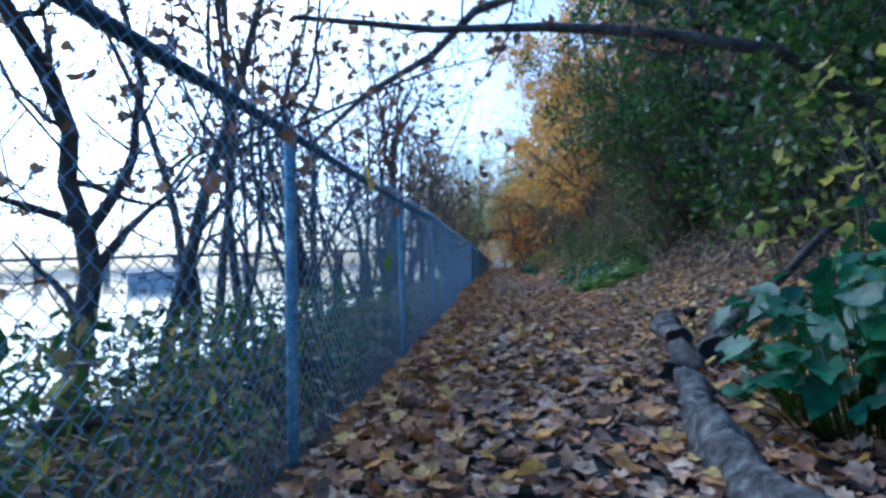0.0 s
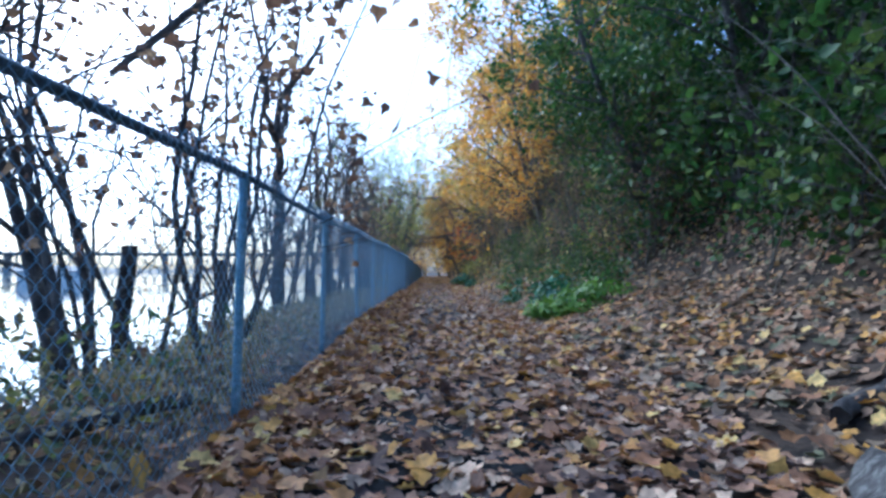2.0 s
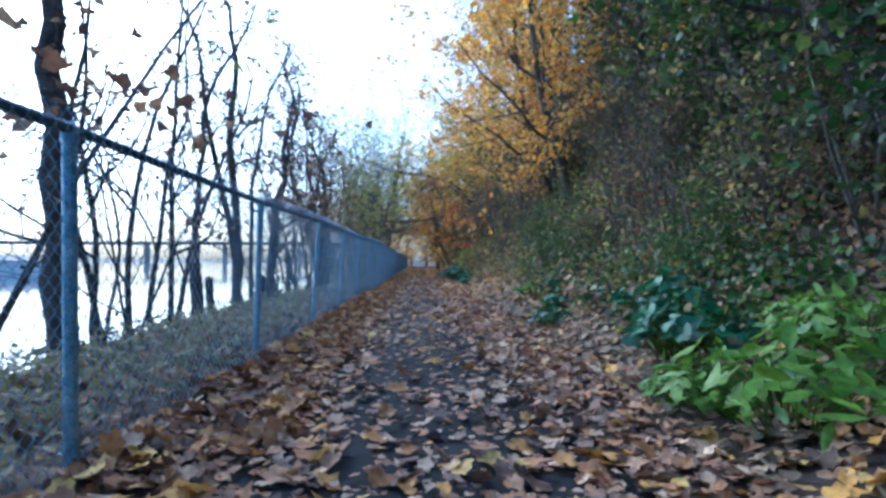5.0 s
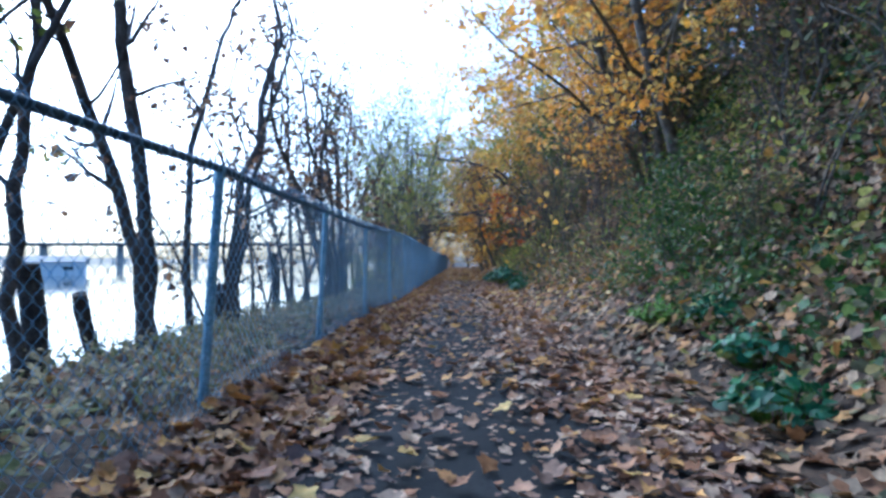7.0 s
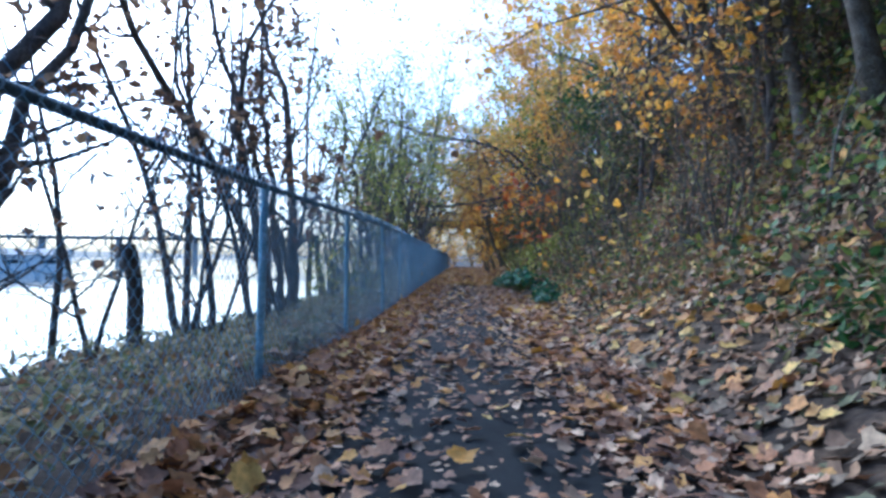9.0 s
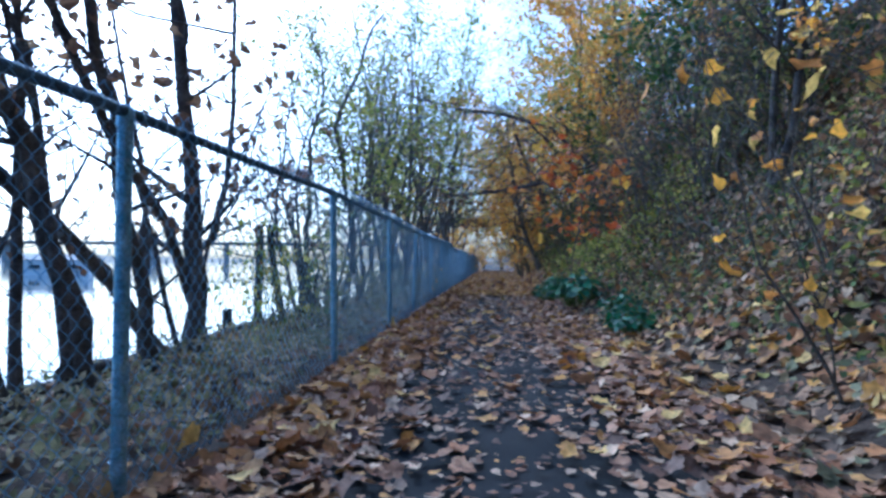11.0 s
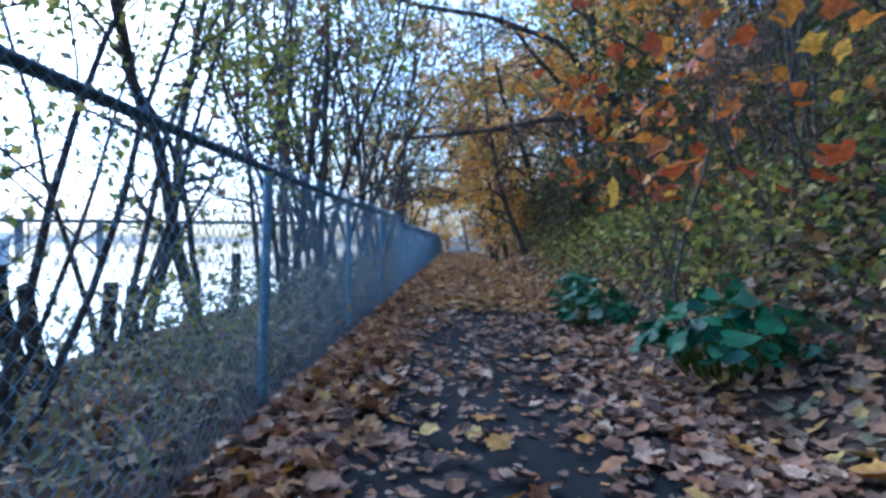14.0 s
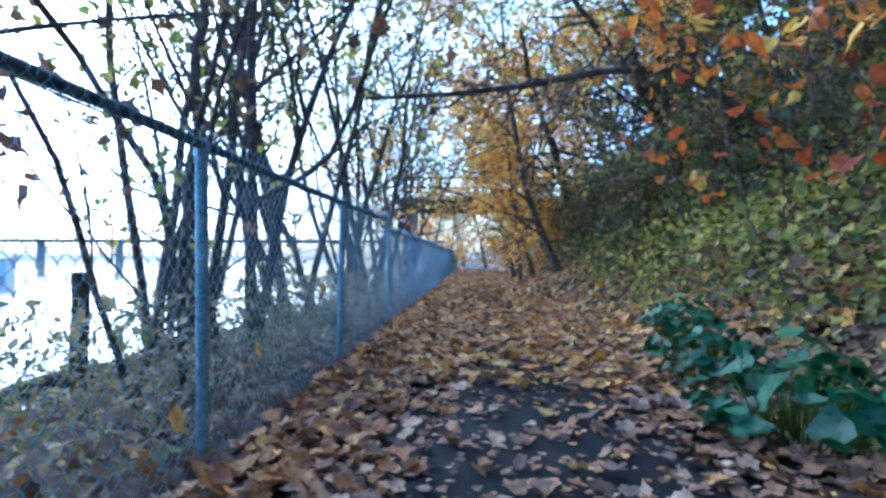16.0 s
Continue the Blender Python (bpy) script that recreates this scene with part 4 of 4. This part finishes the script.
log(89, (-1.9, 6.4, -0.04), (-0.4, 8.0, 0.08), 0.055, "dark dead branch lying behind the fence", "branch", M_WOOD, "dead wood behind the fence", knob=0.3)
log(79, (-2.0, 17.6, -0.05), (-0.7, 19.2, 0.05), 0.05, "dark dead branch lying behind the fence", "branch", M_WOOD, "dead wood behind the fence", knob=0.3)
PILES = "old pilings at the water"
for q, (x, y, top, lx, ly, r) in enumerate(((-2.25, 10.73, 1.2, 0, -0.05, 0.1), (-2.45, 14.05, 1.1, 0, -0.05, 0.09), (-2.25, 20.5, 0.94, 0, -0.1, 0.11), (-2.3, 21.75, 0.66, 0, -0.6, 0.08), (-2.2, 24.4, 0.6, 0, -0.35, 0.08),
                                            (-2.15, 26.85, 1.08, 0, -0.5, 0.09), (-2.3, 34.1, 1.48, 0, -0.2, 0.075), (-2.15, 34.9, 1.49, 0, -0.9, 0.07), (-2.15, 35.85, 0.87, 0, -0.4, 0.075), (-2.3, 37.85, 0.59, 0, -0.15, 0.08),
                                            (-2.4, 33.25, 0.24, 0, -0.15, 0.08), (-2.3, 36.65, 0.83, 0, -0.25, 0.09), (-2.2, 37.2, 0.67, 0, -0.7, 0.07), (-2.3, 38.2, 0.53, 0, 0, 0.08), (-2.2, 40.7, 0.82, 0, 0, 0.08), (-2.7, 6.0, 0.9, 0, 0, 0.12))):
    log(90 + q, (x, y, -1.0), (x + lx, y + ly, top), r, "dark weathered wooden piling standing in the shallows", "piling", M_WOOD, PILES, knob=0.1)
for q in range(9):
    log(120 + q, (-2.32, 18 + q * 3.0, -0.12), (-2.32, 20.96 + q * 3.0, -0.14), 0.1, "dark squared timber edging the bank", "timber", M_WOOD, "edging timbers", knob=0.08)

# long limbs arching over the path
def overhang(seed, main, r, twigs, leaf_n, hanging):
    rng = np.random.default_rng(seed)
    limb = tagged(new("overhanging_branch"), "long dark bare limb arching over the path", "branch", "limbs over the path")
    main = np.array(main, float)
    n = len(main)
    lines, tips = [(main, np.linspace(r, r * 0.3, n))], []
    for q in range(twigs):
        f = rng.uniform(1.5, n - 1.2)
        a = int(f)
        b0 = main[a] + (main[a + 1] - main[a]) * (f - a)
        pts = wander(rng, b0, (rng.normal(-0.3, 0.5), rng.normal(0, 0.6), rng.normal(-0.2, 0.8)), rng.uniform(0.5, 1.5), 6, 0.2, 0.0)
        lines.append((pts, np.linspace(0.018, 0.004, 7)))
        tips.extend(pts[2:])
        for _ in range(3):
            p2 = wander(rng, pts[rng.integers(2, 6)], rng.normal(0, 1, 3), 0.45, 4, 0.2, 0.0)
            lines.append((p2, np.linspace(0.007, 0.003, 5)))
            tips.extend(p2[1:])
    lines.append((wander(rng, hanging, (-0.05, 0, -1), 0.85, 6, 0.12, 0.0), np.linspace(0.014, 0.005, 7)))
    co, polys = tubes(lines, 7)
    solid("bough", co, polys, M_BARK, limb, True)
    tips = np.array(tips)
    sp = tips[rng.integers(0, len(tips), leaf_n)] + rng.normal(0, 0.05, (leaf_n, 3))
    leaves("foliage", sp, np.tile([0, 0, 0.5], (leaf_n, 1)), 0.11, M_DRY, rng, MAPLE, 0.4, limb, 0.9)


overhang(140, [(6.0, 6.8, 1.6), (5.2, 6.5, 2.5), (4.0, 6.1, 3.1), (2.5, 5.9, 3.33), (1.5, 5.85, 3.42), (0.3, 5.8, 3.45), (-1.3, 5.8, 3.7)], 0.1, 18, 150, (1.75, 5.86, 3.4))
overhang(142, [(6.4, 44.6, 1.5), (5.4, 44.4, 2.9), (4.0, 44.0, 3.6), (2.9, 43.8, 3.5), (1.9, 43.6, 3.26), (0.9, 43.4, 3.1), (-0.2, 43.2, 3.0)], 0.085, 30, 160, (2.6, 43.7, 3.4))
overhang(143, [(6.5, 46.0, 2.0), (5.0, 45.6, 4.2), (3.4, 45.2, 5.6), (1.8, 44.8, 6.0), (0.4, 44.5, 6.1), (-1.0, 44.2, 6.4), (-2.2, 44.0, 6.8)], 0.09, 36, 200, (1.2, 44.7, 6.0))
overhang(141, [(7.2, 13.4, 3.6), (5.6, 13.0, 6.2), (3.0, 12.6, 7.4), (0.6, 12.2, 6.5), (-0.4, 12.1, 5.5), (-1.8, 12.0, 4.75), (-3.2, 12.0, 3.6)], 0.16, 30, 300, (1.7, 12.4, 6.9))


# ---- leaf litter and undergrowth ----
def strew(name, label, n, x0, x1, y0, y1, size, mat, seed, keep=None, lift=0.012, curl=0.3, jitter=0.28, shape=MAPLE, high=0.0, category="leaves"):
    rng = np.random.default_rng(seed)
    x, y = rng.uniform(x0, x1, n), rng.uniform(y0, y1, n)
    if keep is not None:
        ok = rng.uniform(0, 1, n) < keep(x, y)
        x, y = x[ok], y[ok]
    z = np.maximum(land(x, y), np.where((x > 0.5) & (x < 2.5), 0.02, -9)) + lift + rng.uniform(0, 0.035, len(x)) + high * rng.uniform(0, 1, len(x)) ** 1.6
    ob = leaves(name, np.stack([x, y, z], -1), slope(x, y), size, mat, rng, shape, curl, None, jitter)
    return tagged(ob, label, category, kind="stuff")


def patchy(x, y):
    """Leaves lie thick everywhere but on the worn middle of the walk, where they thin out in patches."""
    mid = np.exp(-((x - 1.38 - 0.1 * np.sin(y * 0.5)) / 0.68) ** 4)
    holes = 0.5 + 0.5 * np.sin(y * 1.7 + 2 * np.sin(x * 3.0)) * np.sin(y * 0.63 + x * 2.0 + 1)
    late = np.interp(y, [-5, 6, 12, 15, 26, 40, 44, 60], [0.25, 0.1, 0.4, 1.0, 0.95, 0.95, 0.4, 0.1])
    return np.clip(1 - mid * late * (0.7 + 0.42 * holes), 0.08, 1)


strew("fallen_leaves", "thick carpet of brown fallen maple leaves on the path", 33000, 0.02, 2.9, -2, 46, 0.106, M_FALLEN, 201, patchy)
strew("fallen_leaves", "brown fallen maple leaves covering the slope", 41000, 2.8, 8.0, -2, 46, 0.116, M_DULL, 202, shape=LOBED, keep=lambda x, y: np.where((y > 30) & (x > 3.8), 0.6, 1.0))
strew("fallen_leaves", "brown leaves caught along the fence foot", 4600, 0.03, 0.75, -2, 46, 0.12, M_RUSSET, 203, jitter=0.4, high=0.02)
strew("fallen_leaves", "golden and yellow leaves scattered over the path", 600, 0.1, 4.2, -2, 40, 0.13, M_FALLEN_GOLD, 204, lift=0.035)
strew("fallen_leaves", "golden fallen leaves on the far path", 9000, 0.05, 4.2, 40, 70, 0.15, M_FALLEN_GOLD, 205, lift=0.03, shape=LOBED)
strew("fallen_leaves", "brown fallen leaves on the distant path", 5000, 0.05, 8.0, 44, 80, 0.24, M_FALLEN, 206, shape=LOBED)
strew("fallen_leaves", "dull brown leaves behind the fence", 7000, -2.3, -0.05, -2, 50, 0.12, M_DULL, 207, shape=LOBED, high=0.08, jitter=0.5)
strew("undergrowth", "tangled olive undergrowth on the slope", 30000, 3.3, 10.5, 16, 62, 0.11, M_BRUSH, 208, shape=BROAD, keep=lambda x, y: np.clip((x - 3.3) / 1.2, 0, 1) * np.where((y < 33) & (x < 8), 0.35, 1.0), high=0.6, jitter=0.9, category="undergrowth")
strew("undergrowth", "dark green undergrowth high on the slope", 14000, 6.0, 12.0, -4, 30, 0.14, M_GREEN, 209, shape=LOBED, high=0.9, jitter=0.9, category="undergrowth")
strew("undergrowth", "low weeds and grass behind the fence", 9000, -2.4, -0.1, -2, 60, 0.09, M_GRASS, 210, high=0.28, jitter=0.9, shape=BLADE, category="undergrowth")
strew("undergrowth", "ivy and brambles low on the slope", 26000, 3.2, 6.5, 16.5, 46, 0.1, M_BRUSH, 211, shape=BROAD, keep=lambda x, y: np.clip((x - 3.2) / 0.7, 0, 1) * np.where(y < 33, 0.4, 0.8), high=0.4, jitter=0.9, category="undergrowth")
strew("undergrowth", "dense dark brambles behind the fence", 5200, -2.4, -0.15, -3, 6, 0.1, M_GREEN, 212, high=0.75, jitter=0.9, shape=BLADE, category="undergrowth")
strew("undergrowth", "brown and olive brambles behind the fence", 5200, -2.4, -0.15, -3, 9, 0.1, M_BRUSH, 213, high=0.7, jitter=0.9, shape=BLADE, category="undergrowth")
strew("undergrowth", "dense brown brambles behind the fence", 9000, -2.4, -0.15, 35.5, 52, 0.1, M_GRASS, 214, high=0.75, jitter=0.9, shape=BLADE, category="undergrowth")
strew("undergrowth", "dead grass and twigs behind the fence", 9000, -2.4, -0.1, 8, 36, 0.11, M_GRASS, 215, high=0.22, jitter=0.9, shape=BLADE, category="undergrowth")

# single leaves caught in the fence
rngl = np.random.default_rng(230)
for y, z, mat, words in ((3.5, 1.5, M_GOLD, "yellow leaf caught on the top rail"), (4.1, 0.62, M_FERN, "green vine leaf caught in the wire mesh"), (4.2, 0.9, M_FERN, "green vine leaf caught in the wire mesh"),
                         (5.2, 0.4, M_FERN, "green vine leaf caught in the wire mesh"), (39.0, 0.45, M_FALLEN_GOLD, "tan leaf caught in the wire mesh"), (38.2, 0.3, M_FALLEN_GOLD, "tan leaf caught in the wire mesh"),
                         (40.3, 0.72, M_FALLEN_GOLD, "tan leaf caught in the wire mesh"), (33.0, 0.12, M_FALLEN_GOLD, "orange leaf leaning on the fence foot"), (27.8, 0.15, M_FALLEN_GOLD, "orange leaf leaning on the fence foot"),
                         (6.6, 0.13, M_FALLEN_GOLD, "orange leaf leaning on the fence foot"), (30.6, 0.1, M_FALLEN_GOLD, "orange leaf leaning on the fence foot")):
    tagged(leaves("leaf", np.array([[0.015, y, z]]), np.array([[1.0, 0, 0.2]]), 0.15, mat, rngl, MAPLE, 0.3, None, 0.15), words, "leaf")
strew("leaf_litter", "small broken leaf pieces trodden flat on the asphalt", 9000, 0.5, 2.5, -2, 44, 0.055, M_FALLEN, 220, shape=LOBED, lift=0.004, jitter=0.12, curl=0.15, category="leaf litter")
strew("fallen_leaves", "golden leaves gathered along the fence foot", 420, 0.05, 0.55, 2, 44, 0.14, M_FALLEN_GOLD, 221, lift=0.04, jitter=0.4)
strew("fallen_leaves", "large tan and yellow leaves at the path edge", 380, 2.0, 4.3, 24, 35, 0.15, M_FALLEN_GOLD, 222, lift=0.04, jitter=0.35)
strew("fallen_leaves", "orange and yellow leaves strewn over the brown carpet", 1700, 0.05, 5.0, -2, 14, 0.12, M_FALLEN_GOLD, 223, lift=0.03, jitter=0.35)
strew("undergrowth", "sunlit olive leaves on the lower slope", 9000, 3.6, 8.0, 38, 54, 0.13, M_OLIVE, 224, lambda x, y: np.clip((x - 3.6) / 1.2, 0, 1), shape=BROAD, high=0.9, jitter=0.9, category="undergrowth")
strew("undergrowth", "yellowing leaves scattered through the slope brush", 5000, 4.2, 9.0, 17, 34, 0.12, M_OLIVE, 225, lambda x, y: np.clip((x - 4.2) / 1.5, 0, 1), shape=BROAD, high=0.8, jitter=0.9, category="undergrowth")
strew("fallen_leaves", "tan dead leaves caught in the slope brush", 16000, 3.4, 8.5, 16, 36, 0.11, M_DULL, 226, lambda x, y: np.clip((x - 3.4) / 0.8, 0, 1), shape=LOBED, high=0.3, jitter=0.7)
strew("fallen_leaves", "tan and yellow dead leaves caught in the slope brush", 7000, 3.4, 7.5, 33, 56, 0.12, M_DULL, 227, lambda x, y: np.clip((x - 3.4) / 0.8, 0, 1), shape=LOBED, high=0.6, jitter=0.8)
strew("fallen_leaves", "golden leaves scattered over the slope", 2200, 3.2, 8.0, 17, 50, 0.13, M_FALLEN_GOLD, 228, lambda x, y: np.clip((x - 3.2) / 1.0, 0.3, 1), high=0.35, jitter=0.7)
strew("undergrowth", "dark green brambles at the foot of the slope", 2600, 3.5, 4.8, 20.4, 24.6, 0.1, M_GREEN, 229, lambda x, y: np.clip((x - 3.4) / 0.5, 0, 1), shape=BLADE, high=0.45, jitter=0.9, category="undergrowth")
strew("undergrowth", "mixed green and yellow leaves low on the slope", 9000, 3.3, 7.5, 36, 50, 0.11, M_OLIVE, 231, lambda x, y: np.clip((x - 3.3) / 0.9, 0, 1), shape=LOBED, high=1.0, jitter=0.9, category="undergrowth")
strew("undergrowth", "dark ivy spreading over the slope", 6000, 4.0, 8.5, 16.5, 27, 0.09, M_GREEN, 232, lambda x, y: np.clip((x - 4.0) / 1.0, 0, 1), shape=LOBED, high=0.4, jitter=0.8, category="undergrowth")
strew("undergrowth", "dark green growth at the foot of the slope", 2400, 3.6, 5.2, 15.4, 20.0, 0.1, M_GREEN, 233, lambda x, y: np.clip((x - 3.6) / 0.6, 0, 1), shape=LOBED, high=0.4, jitter=0.8, category="undergrowth")
